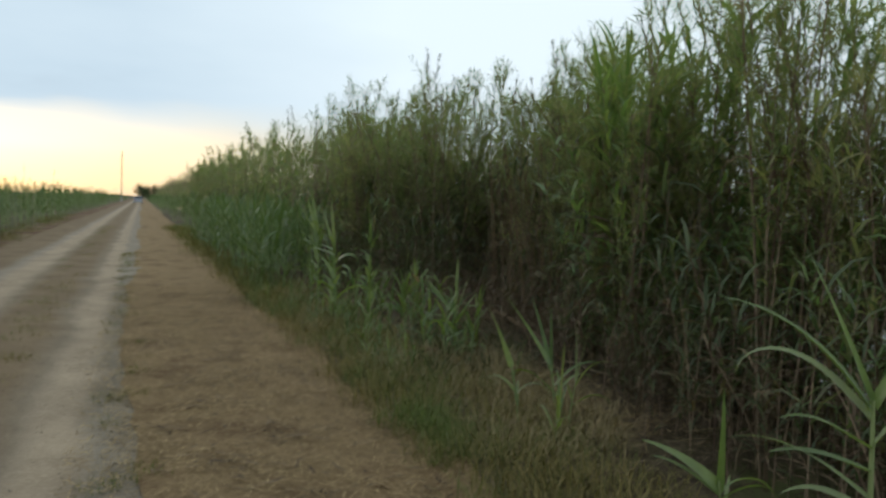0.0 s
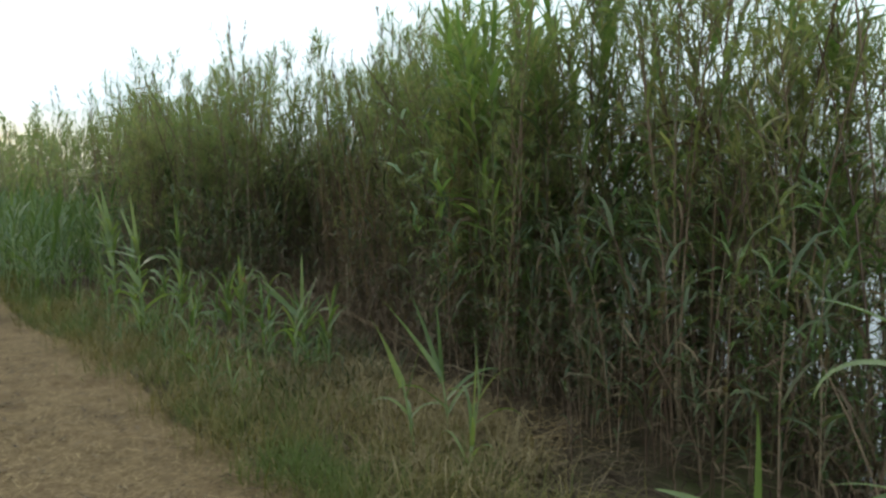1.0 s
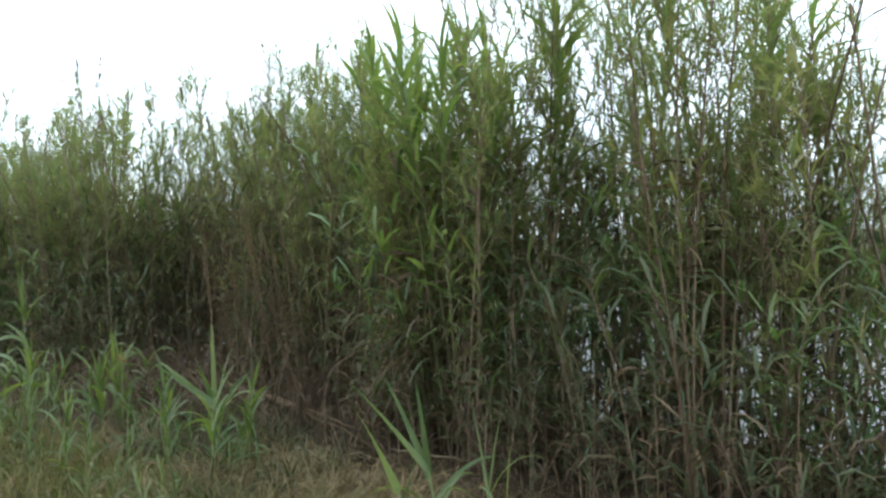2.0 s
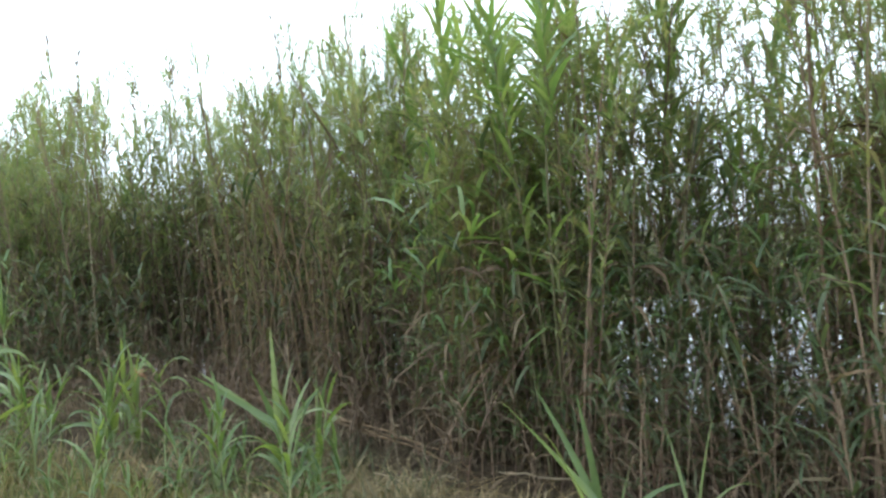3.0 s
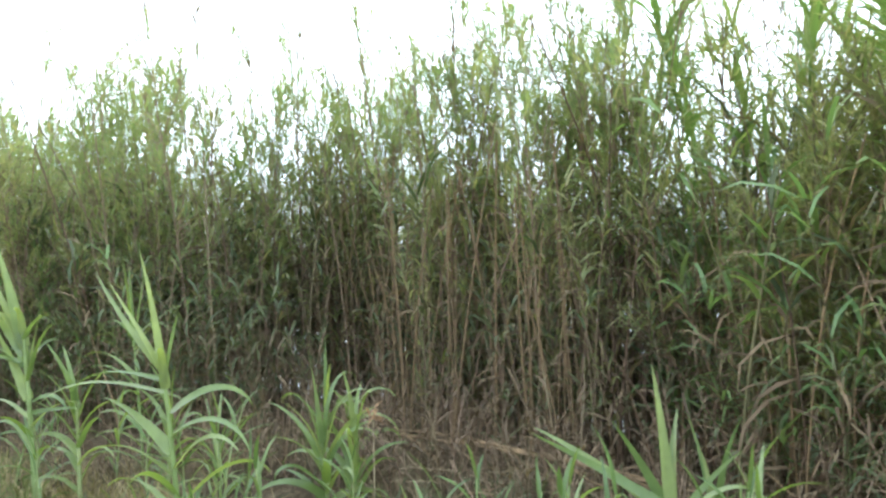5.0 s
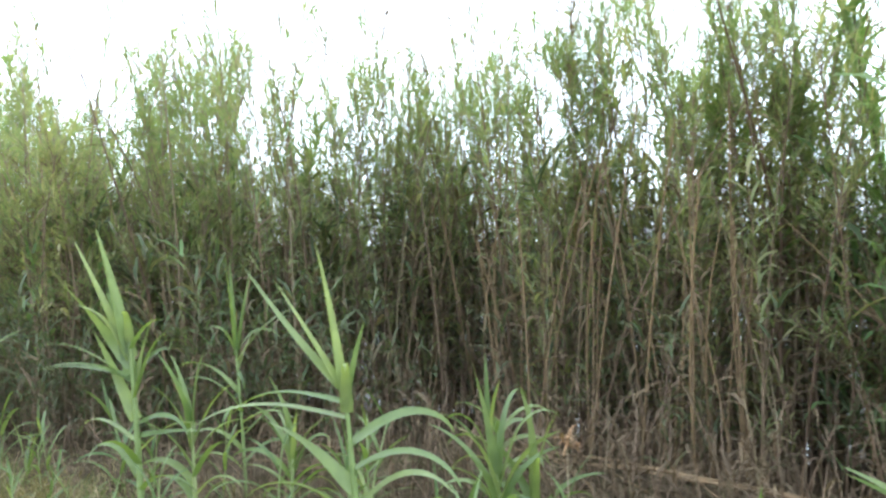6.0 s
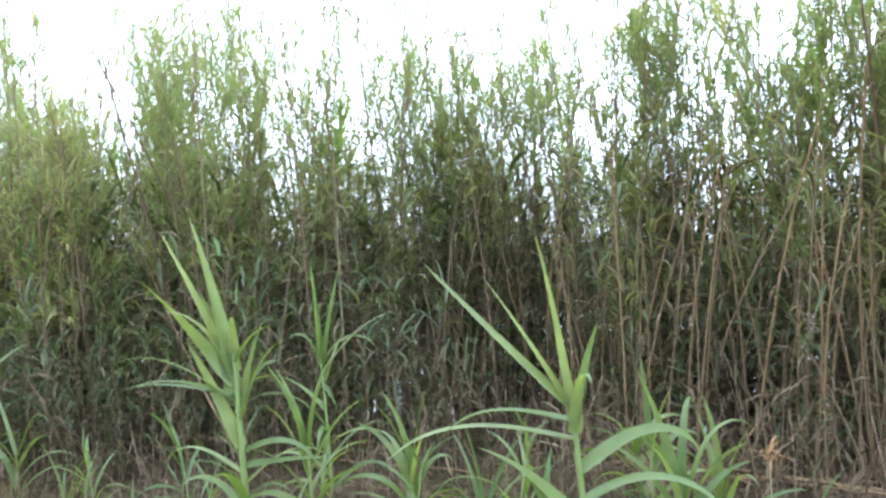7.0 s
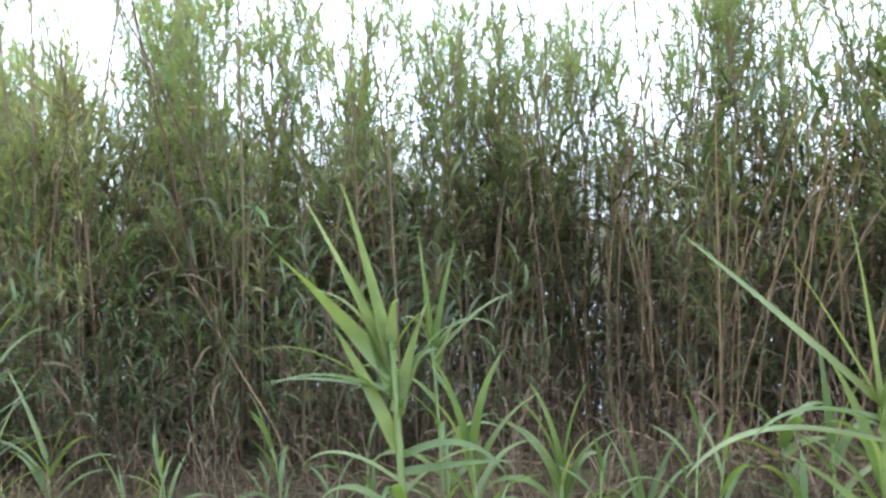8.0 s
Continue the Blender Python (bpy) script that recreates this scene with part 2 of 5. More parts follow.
def mesh_of(name, chunk, mats, kinds=None, smooth=True):
    v, f = chunk
    me = bpy.data.meshes.new(name)
    me.vertices.add(len(v))
    me.vertices.foreach_set("co", np.ascontiguousarray(v, dtype=np.float32).ravel())
    me.loops.add(f.size)
    me.loops.foreach_set("vertex_index", np.ascontiguousarray(f, dtype=np.int32).ravel())
    me.polygons.add(len(f))
    me.polygons.foreach_set("loop_start", np.arange(0, f.size, f.shape[1], dtype=np.int32))
    for m in mats if isinstance(mats, (list, tuple)) else [mats]:
        me.materials.append(m)
    if kinds is not None:
        me.polygons.foreach_set("material_index", np.ascontiguousarray(kinds, dtype=np.int32))
    if smooth:
        me.polygons.foreach_set("use_smooth", np.ones(len(f), dtype=bool))
    me.update(calc_edges=True)
    me.validate()
    return me


def part(name, data, parent, label=""):
    ob = new(name, data)
    ob.parent = parent
    return tagged(ob, label) if label else ob


def blades(base, az, el, droop, length, width, segs=3, bend=0.0, twist=0.0, fold=0.0, power=1.3, clasp=False, roll=0.0):
    """Tapering leaves: base points (n, 3), heading, first slope, how far they nod, length and width."""
    base = np.atleast_2d(base).astype(float)
    n = len(base)
    az, el, droop, length, width, bend, twist = (np.broadcast_to(np.asarray(q, float), (n,)) for q in (az, el, droop, length, width, bend, twist))
    wide = 3 if fold else 2
    rings, p = [], base.copy()
    for j in range(segs + 1):
        s = j / segs
        a, e = az + bend * s, el - droop * s**power
        way = np.stack([np.cos(a) * np.cos(e), np.sin(a) * np.cos(e), np.sin(e)], 1)
        side = np.stack([-np.sin(a), np.cos(a), 0 * a], 1)
        over = np.cross(way, side)
        tw = (roll + twist * s)[:, None]
        side = np.cos(tw) * side + np.sin(tw) * over
        taper = (0.8 + 0.2 * min(1, s / 0.12)) * (1 - s) ** 0.72 if clasp else (0.55 + 0.45 * min(1, s / 0.25)) * (1 - max(0, (s - 0.25) / 0.75) ** 1.6)
        w = (width * taper * 0.5)[:, None]
        if j == segs:
            rings.append(p[:, None])
        elif fold:
            rings.append(np.stack([p - side * w, p + over * w * -fold, p + side * w], 1))
        else:
            rings.append(np.stack([p - side * w, p + side * w], 1))
        p = p + way * (length / segs)[:, None]
    v = np.concatenate(rings, 1)
    per, f = v.shape[1], []
    for j in range(segs):
        for k in range(wide - 1):
            a, b = j * wide + k, j * wide + k + 1
            if j < segs - 1:
                f += [(a, b, b + wide), (a, b + wide, a + wide)]
            else:
                f.append((a, b, segs * wide))
    f = np.array(f)[None] + (np.arange(n) * per)[:, None, None]
    return v.reshape(-1, 3), f.reshape(-1, 3)


def tube(points, radii, sides=4):
    points, radii = np.asarray(points, float), np.asarray(radii, float)
    way = np.gradient(points, axis=0)
    way /= np.linalg.norm(way, axis=1, keepdims=True) + 1e-9
    ref = np.array([1.0, 0.13, 0.07]) if abs(way[0, 2]) > 0.7 else np.array([0.05, 0.1, 1.0])
    u = np.cross(way, ref)
    u /= np.linalg.norm(u, axis=1, keepdims=True)
    w = np.cross(way, u)
    ang = np.arange(sides) * 2 * np.pi / sides
    v = points[:, None] + (u[:, None] * np.cos(ang)[None, :, None] + w[:, None] * np.sin(ang)[None, :, None]) * radii[:, None, None]
    f = []
    for j in range(len(points) - 1):
        for k in range(sides):
            a, b = j * sides + k, j * sides + (k + 1) % sides
            f += [(a, b, b + sides), (a, b + sides, a + sides)]
    return v.reshape(-1, 3), np.array(f)


def placed(chunk, x, y, z, turn, size=1.0, tilt=0.0, tilt_way=0.0):
    """A chunk turned about its foot, leant over and set down."""
    m = np.array((Matrix.Rotation(tilt, 3, (math.cos(tilt_way), math.sin(tilt_way), 0)) @ Matrix.Rotation(turn, 3, "Z")).to_3x3())
    return chunk[0] @ m.T * size + (x, y, z), chunk[1]


rng = np.random.default_rng(7)
uni = rng.uniform


def bend(y):
    """How far the road and all that lines it veer to the right further on."""
    return 0.0105 * np.maximum(0, np.asarray(y, float) - 14)


def land(x, y):
    """Height of the ground: level track, then the canal's bank, bed and far bank; the water cuts in where the thicket ends."""
    x, y = np.asarray(x, float), np.asarray(y, float)
    inlet = 2.3 * np.clip((4.0 - y) / 0.9, 0, 1) * np.clip(y + 0.6, 0, 1) * (x < 12)
    return np.interp(x + inlet, [-400, 4.6, 6.2, 7.8, 9.8, 22, 24.5, 26], [0, 0, -0.12, -0.55, -1.4, -1.4, -0.1, 0])


# ---- ground, road, water ----
def sheet(name, xs, ys, height, mat, label, category):
    gx, gy = np.meshgrid(xs, ys)
    v = np.stack([gx.ravel() + (bend(gy.ravel()) if name == "road" else 0), gy.ravel(), height(gx.ravel(), gy.ravel())], 1)
    c = len(xs)
    i = (np.arange(len(ys) - 1)[:, None] * c + np.arange(c - 1)[None]).ravel()
    f = np.stack([i, i + 1, i + c + 1, i + c], 1)
    return tagged(new(name, mesh_of(name, (v, f), mat)), label, category, kind="structure")


def rough_ground(x, y):
    z = land(x, y)
    near = (np.abs(x) < 8) & (y > -12) & (y < 45)
    for k, (a, b) in enumerate(((0.9, 0.012), (2.7, 0.008), (6.1, 0.006))):
        z = z + np.where(near, b * np.sin(a * x * 1.7 + k + 1.3 * np.sin(a * y)) * np.cos(a * y * 1.3 + 2 * k), 0)
    return z - np.where(x < 1.9, 0.03, 0)


XS = np.unique(np.r_[-3000, -800, -200, -60, -30, -15, -10, np.arange(-6, 9.6, 0.3), 12, 18, 22, 23, 24, 24.5, 26, 40, 120, 500, 3000])
YS = np.unique(np.r_[-3000, -600, -150, -60, -25, np.arange(-12, 30, 0.4), 36, 45, 60, 90, 150, 250, 400, 700, 1500, 4000])
sheet("ground", XS, YS, rough_ground, M_GROUND, "brown soil and dead grass beside the canal", "ground")


def rut(centres, depth, half, lift):
    def height(x, y):
        z = lift + 0.006 * np.sin(3.1 * x + 1.7 * y) * np.cos(2.3 * y - x)
        for c in centres:
            z = z - depth * np.exp(-(((x - c - 0.06 * np.sin(y * 0.21)) / half) ** 2))
        return z
    return height


ROAD_Y = np.r_[np.arange(-14, 40, 0.3), np.arange(40, 120, 2.0), np.arange(120, 421, 10.0)]
sheet("road", np.arange(-3.6, 0.16, 0.15), ROAD_Y, rut((-0.46, -2.05), 0.012, 0.3, 0.0), M_ROAD, "grey gravel farm road between two fields", "road")


def strip(name, mid, half, wobble, lift, mat, label, category, seed, ys=ROAD_Y, cols=7):
    """A long band with uneven edges."""
    r = np.random.default_rng(seed)
    left = mid - half + wobble * np.convolve(r.normal(size=len(ys) + 8), np.ones(9) / 3, "valid")
    right = mid + half + wobble * np.convolve(r.normal(size=len(ys) + 8), np.ones(9) / 3, "valid")
    s = np.linspace(0, 1, cols)
    x = left[:, None] + (right - left)[:, None] * s[None]
    y = np.repeat(ys[:, None], cols, 1)
    z = lift(x, y)
    v = np.stack([x.ravel() + bend(y.ravel()), y.ravel(), z.ravel()], 1)
    i = (np.arange(len(ys) - 1)[:, None] * cols + np.arange(cols - 1)[None]).ravel()
    return tagged(new(name, mesh_of(name, (v, np.stack([i, i + 1, i + cols + 1, i + cols], 1)), mat)), label, category, kind="structure")


strip("verge_1", 0.93, 0.92, 0.07, lambda x, y: 0.012 + 0.012 * np.sin(2.1 * x + y * 1.3) * np.cos(1.1 * y) + 0 * x, M_VERGE, "strip of mown straw-coloured grass beside the road", "verge", 5, cols=9)
strip("verge_2", -4.15, 0.6, 0.05, lambda x, y: 0.012 + 0 * x, M_BANK, "strip of dry brown grass beside the road", "verge", 6)

v = np.array([(4.7, -120, -0.45), (28, -120, -0.45), (28, 400, -0.45), (4.7, 400, -0.45)], float)
tagged(new("water", mesh_of("water", (v, np.array([[0, 1, 2, 3]])), M_WATER)), "still grey canal water behind the reeds", "water", kind="structure")


# ---- reeds ----
def stem_line(r, tall, sway, steps):
    s = np.linspace(0, 1, steps)
    way, curl = r.uniform(0, 2 * np.pi), r.uniform(0, 2 * np.pi)
    off = sway * s**2
    x = off * np.cos(way) + 0.03 * np.sin(5 * s + curl) * s
    y = off * np.sin(way) + 0.03 * np.cos(4 * s + curl) * s
    return np.stack([x, y, tall * s], 1)


def along(line, s):
    k = np.linspace(0, 1, len(line))
    return np.stack([np.interp(s, k, line[:, j]) for j in range(3)], 1)


def make_cane(seed, tall, branches=22, twigs=13, main=8, dead=10, sides=4, plume=False, segs=3, fat=1.0, clear=0.24, sway=0.55):
    """A grown reed: woody stem, a column of side shoots that end in tufts of narrow leaves, dead leaves below."""
    r = np.random.default_rng(seed)
    line = stem_line(r, tall, r.uniform(0.05, 0.6) * sway / 0.55, 8)
    stems = [tube(line, np.linspace(0.0125, 0.0042, 8) * r.uniform(0.8, 1.15), sides)]
    leaves = []
    s = np.sort(r.uniform(clear, max(0.68, clear + 0.25), main))
    leaves.append(blades(along(line, s), r.uniform(0, 6.28, main), r.uniform(0.5, 1.15, main), r.uniform(1.0, 2.5, main), r.uniform(0.26, 0.46, main), fat * r.uniform(0.02, 0.034, main), segs, r.normal(0, 0.4, main), r.normal(0, 0.7, main)))
    foot, heading, rise = [], [], []
    for s in clear + 0.14 + (0.985 - clear - 0.14) * np.sort(r.uniform(0, 1, branches) ** 0.85):
        base = along(line, [s])[0]
        a, e, reach = r.uniform(0, 6.28), r.uniform(0.45, 1.2), r.uniform(0.2, 0.58) * (1.25 - 0.6 * s)
        way = np.array([math.cos(a) * math.cos(e), math.sin(a) * math.cos(e), math.sin(e)])
        twig = base + way * reach * np.linspace(0, 1, 3)[:, None] + np.array([0, 0, 0.16 * reach]) * (np.linspace(0, 1, 3)[:, None] ** 2)
        stems.append(tube(twig[[0, 2]], [0.0042, 0.0018], 3))
        foot.append(along(twig, 0.22 + 0.78 * r.uniform(0, 1, twigs) ** 0.6))
        heading.append(np.full(twigs, a))
        rise.append(np.full(twigs, e))
    foot, heading, rise = np.concatenate(foot), np.concatenate(heading), np.concatenate(rise)
    n = len(foot)
    leaves.append(blades(foot, heading + r.normal(0, 1.1, n), rise + r.normal(-0.25, 0.55, n), r.uniform(-0.3, 1.0, n), r.uniform(0.08, 0.19, n), fat * r.uniform(0.009, 0.017, n), min(segs, 2), 0.0, r.normal(0, 0.9, n)))
    n = 13 if segs > 1 else 5
    top = along(line, np.linspace(0.9, 1, n))
    leaves.append(blades(top, r.uniform(0, 6.28, n), r.uniform(0.5, 1.3, n), r.uniform(0.1, 1.2, n), r.uniform(0.12, 0.24, n), fat * r.uniform(0.013, 0.022, n), min(segs, 2)))
    s = r.uniform(0.06, 0.62, dead)
    old = [blades(along(line, s), r.uniform(0, 6.28, dead), r.uniform(-0.2, 0.9, dead), r.uniform(1.2, 2.2, dead), r.uniform(0.2, 0.48, dead), r.uniform(0.012, 0.026, dead), 3, r.normal(0, 0.6, dead), r.normal(0, 1.2, dead))]
    if plume:
        n = 44
        s = r.choice([0.05, 0.25, 0.4, 0.6, 0.8, 1.0], n) + r.normal(0, 0.03, n)
        tip = line[-1] + np.stack([0.06 * s, 0.04 * s, 0.4 * s], 1)
        stems.append(tube(np.stack([line[-1] - (0, 0, 0.5), line[-1], line[-1] + (0.06, 0.04, 0.4)]), [0.005, 0.004, 0.0015], 3))
        old.append(blades(tip, r.uniform(0, 6.28, n), r.uniform(0.5, 1.3, n), r.uniform(0.2, 0.9, n), r.uniform(0.09, 0.2, n) * (1.15 - 0.6 * s), 0.012, 2))
    return joined(stems), joined(leaves), joined(old)


def make_undergrowth(seed, tall, leaves=15, dead=9, fine=1.0):
    """A short reed of the shaded inside: long nodding leaves from the foot up."""
    r = np.random.default_rng(seed)
    line = stem_line(r, tall, r.uniform(0.1, 0.6), 5)
    s = np.sort(r.uniform(0.12, 1.0, leaves))
    green = blades(along(line, s), r.uniform(0, 6.28, leaves), r.uniform(0.5, 1.25, leaves), r.uniform(1.0, 2.6, leaves), r.uniform(0.3, 0.58, leaves) * fine, r.uniform(0.02, 0.04, leaves) * fine, 3, r.normal(0, 0.4, leaves), r.normal(0, 0.7, leaves))
    s = r.uniform(0.03, 0.7, dead)
    old = blades(along(line, s), r.uniform(0, 6.28, dead), r.uniform(-0.4, 0.8, dead), r.uniform(0.8, 2.2, dead), r.uniform(0.2, 0.55, dead) * fine, r.uniform(0.012, 0.028, dead) * fine, 3, r.normal(0, 0.6, dead), r.normal(0, 1.2, dead))
    return tube(line, np.linspace(0.009, 0.003, 5), 3), green, old


def make_green_cane(seed, tall):
    """A vigorous cane of the year: broad leaves in two ranks, crowded to a fan at the top."""
    r = np.random.default_rng(seed)
    line = stem_line(r, tall * 0.9, r.uniform(0.1, 0.5), 9)
    n = 36
    s = np.concatenate([np.linspace(0.42, 0.78, 14), np.linspace(0.79, 1.0, 22)])
    rank = r.uniform(0, 6.28)
    az = rank + np.pi * (np.arange(n) % 2) + r.normal(0, 0.75, n)
    green = blades(along(line, s), az, 0.5 + 0.5 * s + r.normal(0, 0.28, n), r.uniform(0.4, 1.9, n) * (1.5 - s), r.uniform(0.28, 0.5, n), r.uniform(0.03, 0.052, n), 5, r.normal(0, 0.25, n), r.normal(0, 0.5, n), 0.3)
    m = 10
    q = r.uniform(0.05, 0.5, m)
    old = blades(along(line, q), r.uniform(0, 6.28, m), r.uniform(-0.2, 0.9, m), r.uniform(1.2, 2.2, m), r.uniform(0.25, 0.5, m), r.uniform(0.014, 0.028, m), 3, 0, r.normal(0, 1.2, m))
    return tube(line, np.linspace(0.013, 0.005, 9), 5), green, old


def make_bare(seed, tall):
    """A dead standing cane with a few rags of leaf."""
    r = np.random.default_rng(seed)
    line = stem_line(r, tall, r.uniform(0.1, 0.9), 6)
    m = 7
    q = r.uniform(0.15, 0.95, m)
    old = blades(along(line, q), r.uniform(0, 6.28, m), r.uniform(-0.5, 0.9, m), r.uniform(0.8, 2.2, m), r.uniform(0.15, 0.4, m), r.uniform(0.01, 0.02, m), 3, 0, r.normal(0, 1.2, m))
    return tube(line, np.linspace(0.011, 0.006, 6), 4), old


def make_young(seed, tall, leaves=11, sides=4, segs=4, length=(0.34, 0.62), width=(0.026, 0.045)):
    """A green shoot of the year: soft stem, broad arching leaves in two ranks."""
    r = np.random.default_rng(seed)
    line = stem_line(r, tall * 0.8, r.uniform(0.02, 0.16), 6)
    s = np.linspace(0.18, 1.0, leaves)
    rank = r.uniform(0, 6.28)
    az = rank + np.pi * (np.arange(leaves) % 2) + r.normal(0, 0.5, leaves)
    el = 0.75 + 0.55 * s + r.normal(0, 0.1, leaves)
    L = r.uniform(*length, leaves) * (0.75 + 0.4 * np.sin(np.pi * s))
    return tube(line, np.linspace(0.009, 0.004, 6), sides), blades(along(line, s), az, el, r.uniform(0.9, 2.3, leaves) * (1.25 - 0.75 * s), L, r.uniform(*width, leaves), segs, r.normal(0, 0.25, leaves), r.normal(0, 0.5, leaves), 0.0 if segs < 6 else 0.35)


TOP_Y = [-15, 2, 4.5, 6.5, 7.4, 8.4, 9.4, 10.2, 10.9, 11.5, 12.1, 12.7, 13.2, 13.8, 14.5, 15.4, 16.5, 18, 20, 24, 30, 60]
TOP_Z = [3.7, 3.7, 3.75, 3.75, 3.5, 3.8, 3.6, 3.85, 3.6, 3.9, 3.9, 3.5, 3.7, 4.0, 3.9, 3.7, 3.7, 3.8, 4.0, 4.1, 4.2, 4.4]


def grown_height(y):
    return np.interp(y, TOP_Y, TOP_Z)


CANES = [make_cane(100 + k, 3.8, plume=k == 3) for k in range(12)]
LEGGY = [make_cane(130 + k, 3.8, 19, 13, 6, 15, plume=k == 2, clear=0.4) for k in range(8)]
PLUMED = make_cane(777, 3.9, 7, 10, 5, 4, plume=True, clear=0.5, sway=0.1)
UNDER = [make_undergrowth(150 + k, 2.0) for k in range(10)]
RAGS = [make_undergrowth(160 + k, 1.0, 4, 18, 0.6) for k in range(8)]
HAZE = [make_undergrowth(190 + k, 2.6, 30, 8, 0.72) for k in range(8)]
BUSHY = [make_cane(220 + k, 2.7, 26, 13, 11, 7, 3, clear=0.12) for k in range(8)]
STRONG = [make_green_cane(170 + k, 3.6) for k in range(8)]
BARE = [make_bare(180 + k, 3.0) for k in range(8)]
MEDIUM = [make_cane(240 + k, 3.8, 17, 8, 6, 6, 3, k == 1, 3, 1.45) for k in range(10)]
LITE = [make_cane(200 + k, 3.8, 16, 5, 8, 3, 3, False, 2, 2.6, clear=0.1) for k in range(8)]
FAR = [make_cane(300 + k, 3.8, 9, 4, 7, 2, 3, k % 6 == 0, 1, 4.2, clear=0.1) for k in range(6)]
SHOOTS = [make_young(400 + k, 1.7) for k in range(10)]
FAR_SHOOTS = [make_young(500 + k, 1.7, 7, 3, 2) for k in range(6)]


def thicket(name, kinds, spots, mats, label, category):
    """Many stalks as one mesh. spots: x, y, z, size."""
    r = np.random.default_rng(len(spots))
    chunks, mat = [], []
    for x, y, z, size in spots:
        kind = kinds[r.integers(len(kinds))]
        turn, tilt, way = r.uniform(0, 6.28), abs(r.normal(0, 0.06)), r.uniform(0, 6.28)
        for k, c in enumerate(kind):
            chunks.append(placed(c, x, y, z, turn, size, tilt, way))
            mat.append(np.full(len(c[1]), k))
    return tagged(new(name, mesh_of(name, joined(chunks), mats, np.concatenate(mat))), label, category, kind="stuff")


def scatter(n, x0, x1, y0, y1, tall, spread=0.1, ref=3.8, seed=0, drop=0.0):
    r = np.random.default_rng(seed)
    x, y = r.uniform(x0, x1, n), r.uniform(y0, y1, n)
    h = (tall(y) if callable(tall) else tall) * r.normal(1 - spread, spread, n).clip(0.55, 1.16)
    return np.stack([x + bend(y), y, land(x, y) - 0.02, h / ref], 1)


GROWN = [M_STEM, M_LEAF, M_DEAD]
GREEN = [M_YSTEM, M_MID]


def front_edge(y):
    """How far the tall canes come out towards the road."""
    return np.interp(y, [0, 3, 5, 6.2, 7.2, 8, 9, 10, 10.8, 11.3, 11.8, 12.5, 13.2, 14, 15, 16, 18], [4.3, 4.4, 4.4, 4.6, 4.95, 5.2, 5.55, 5.6, 6.1, 5.9, 5.1, 4.7, 4.2, 3.8, 3.9, 4.4, 5.1]) + 0.2 * np.sin(y * 1.9) + 0.14 * np.sin(y * 4.3 + 1)


def low_edge(y):
    """The foot of the thicket: stubs, rags and short growth before the tall canes."""
    return np.interp(y, [0, 3.4, 5, 7, 9, 11, 12.3, 14, 16, 20], [3.1, 3.15, 3.4, 3.95, 4.4, 4.3, 3.5, 3.0, 3.3, 4.4]) + 0.12 * np.sin(y * 2.7) + 0.1 * np.sin(y * 6.1)


def clumps(count, per, y0, y1, back, tall, seed, spread=0.15):
    """Canes in clumps of like height, with gaps between."""
    r = np.random.default_rng(seed)
    out = []
    while len(out) < count * per:
        cy = r.uniform(y0, y1)
        cx = front_edge(cy) - 0.05 + min(back, 7.7 - front_edge(cy)) * r.uniform() ** 1.2
        h = tall(cy) * (r.uniform(0.6, 1.0) if cy < 12 else r.uniform(0.76, 1.02))
        for _ in range(r.poisson(per)):
            x, y = cx + r.normal(0, spread), cy + r.normal(0, spread)
            out.append((x, y, float(land(x, y)) - 0.02, h * r.normal(1, 0.07) / 3.8))
    return np.array(out)


near = clumps(150, 6, 0, 25, 2.5, grown_height, 1)
front = near[(near[:, 1] > 3.0) & (near[:, 1] < 15)]
front = front[(np.random.default_rng(48).uniform(size=len(front)) > 0.5) | (front[:, 1] < 4.2) | (front[:, 1] > 5.6)]
front = front[np.argsort(front[:, 0] - front_edge(front[:, 1]))][:230]
chosen = {tuple(q) for q in front}
rest = np.array([q for q in near if tuple(q) not in chosen])


def open_end(q, most):
    """Thins what stands before the open water where the thicket ends."""
    return q[(np.random.default_rng(len(q) + 5).uniform(size=len(q)) > most) | (q[:, 1] > 3.05 + 0.42 * (q[:, 0] - 4.5) + 0.12 * np.sin(9 * q[:, 0]))]


rest = rest[np.random.default_rng(8).uniform(size=len(rest)) > 0.6 * ((rest[:, 1] < 6.4) & (rest[:, 0] > front_edge(rest[:, 1]) + 0.8))]
rest = rest[(np.random.default_rng(44).uniform(size=len(rest)) > 0.75) | (rest[:, 0] < 4.7) | (np.abs(rest[:, 1] - 12.65 - 0.5 * (rest[:, 0] - 5.3)) > 0.25)]

# the shaded growth is thin where the canal glints through
low = scatter(2100, 4.2, 7.5, 0, 25, 2.1, 0.25, 2.0, seed=11)
low = low[low[:, 0] > front_edge(low[:, 1]) - 0.15]


def glint(q, most):
    """Drops what stands where the canal shows through."""
    y = q[:, 1] - 0.12 * (q[:, 0] - 4.5)
    gap = np.exp(-(((y - 3.7) / 0.85) ** 2)) + 0.9 * np.exp(-(((y - 5.75) / 0.45) ** 2))
    gap = np.maximum(gap, 0.5 * ((q[:, 0] > 5.3) & (y > 3.9) & (y < 5.9)))
    return q[(np.random.default_rng(len(q)).uniform(size=len(q)) > most * gap) | (q[:, 0] < 3.7)]


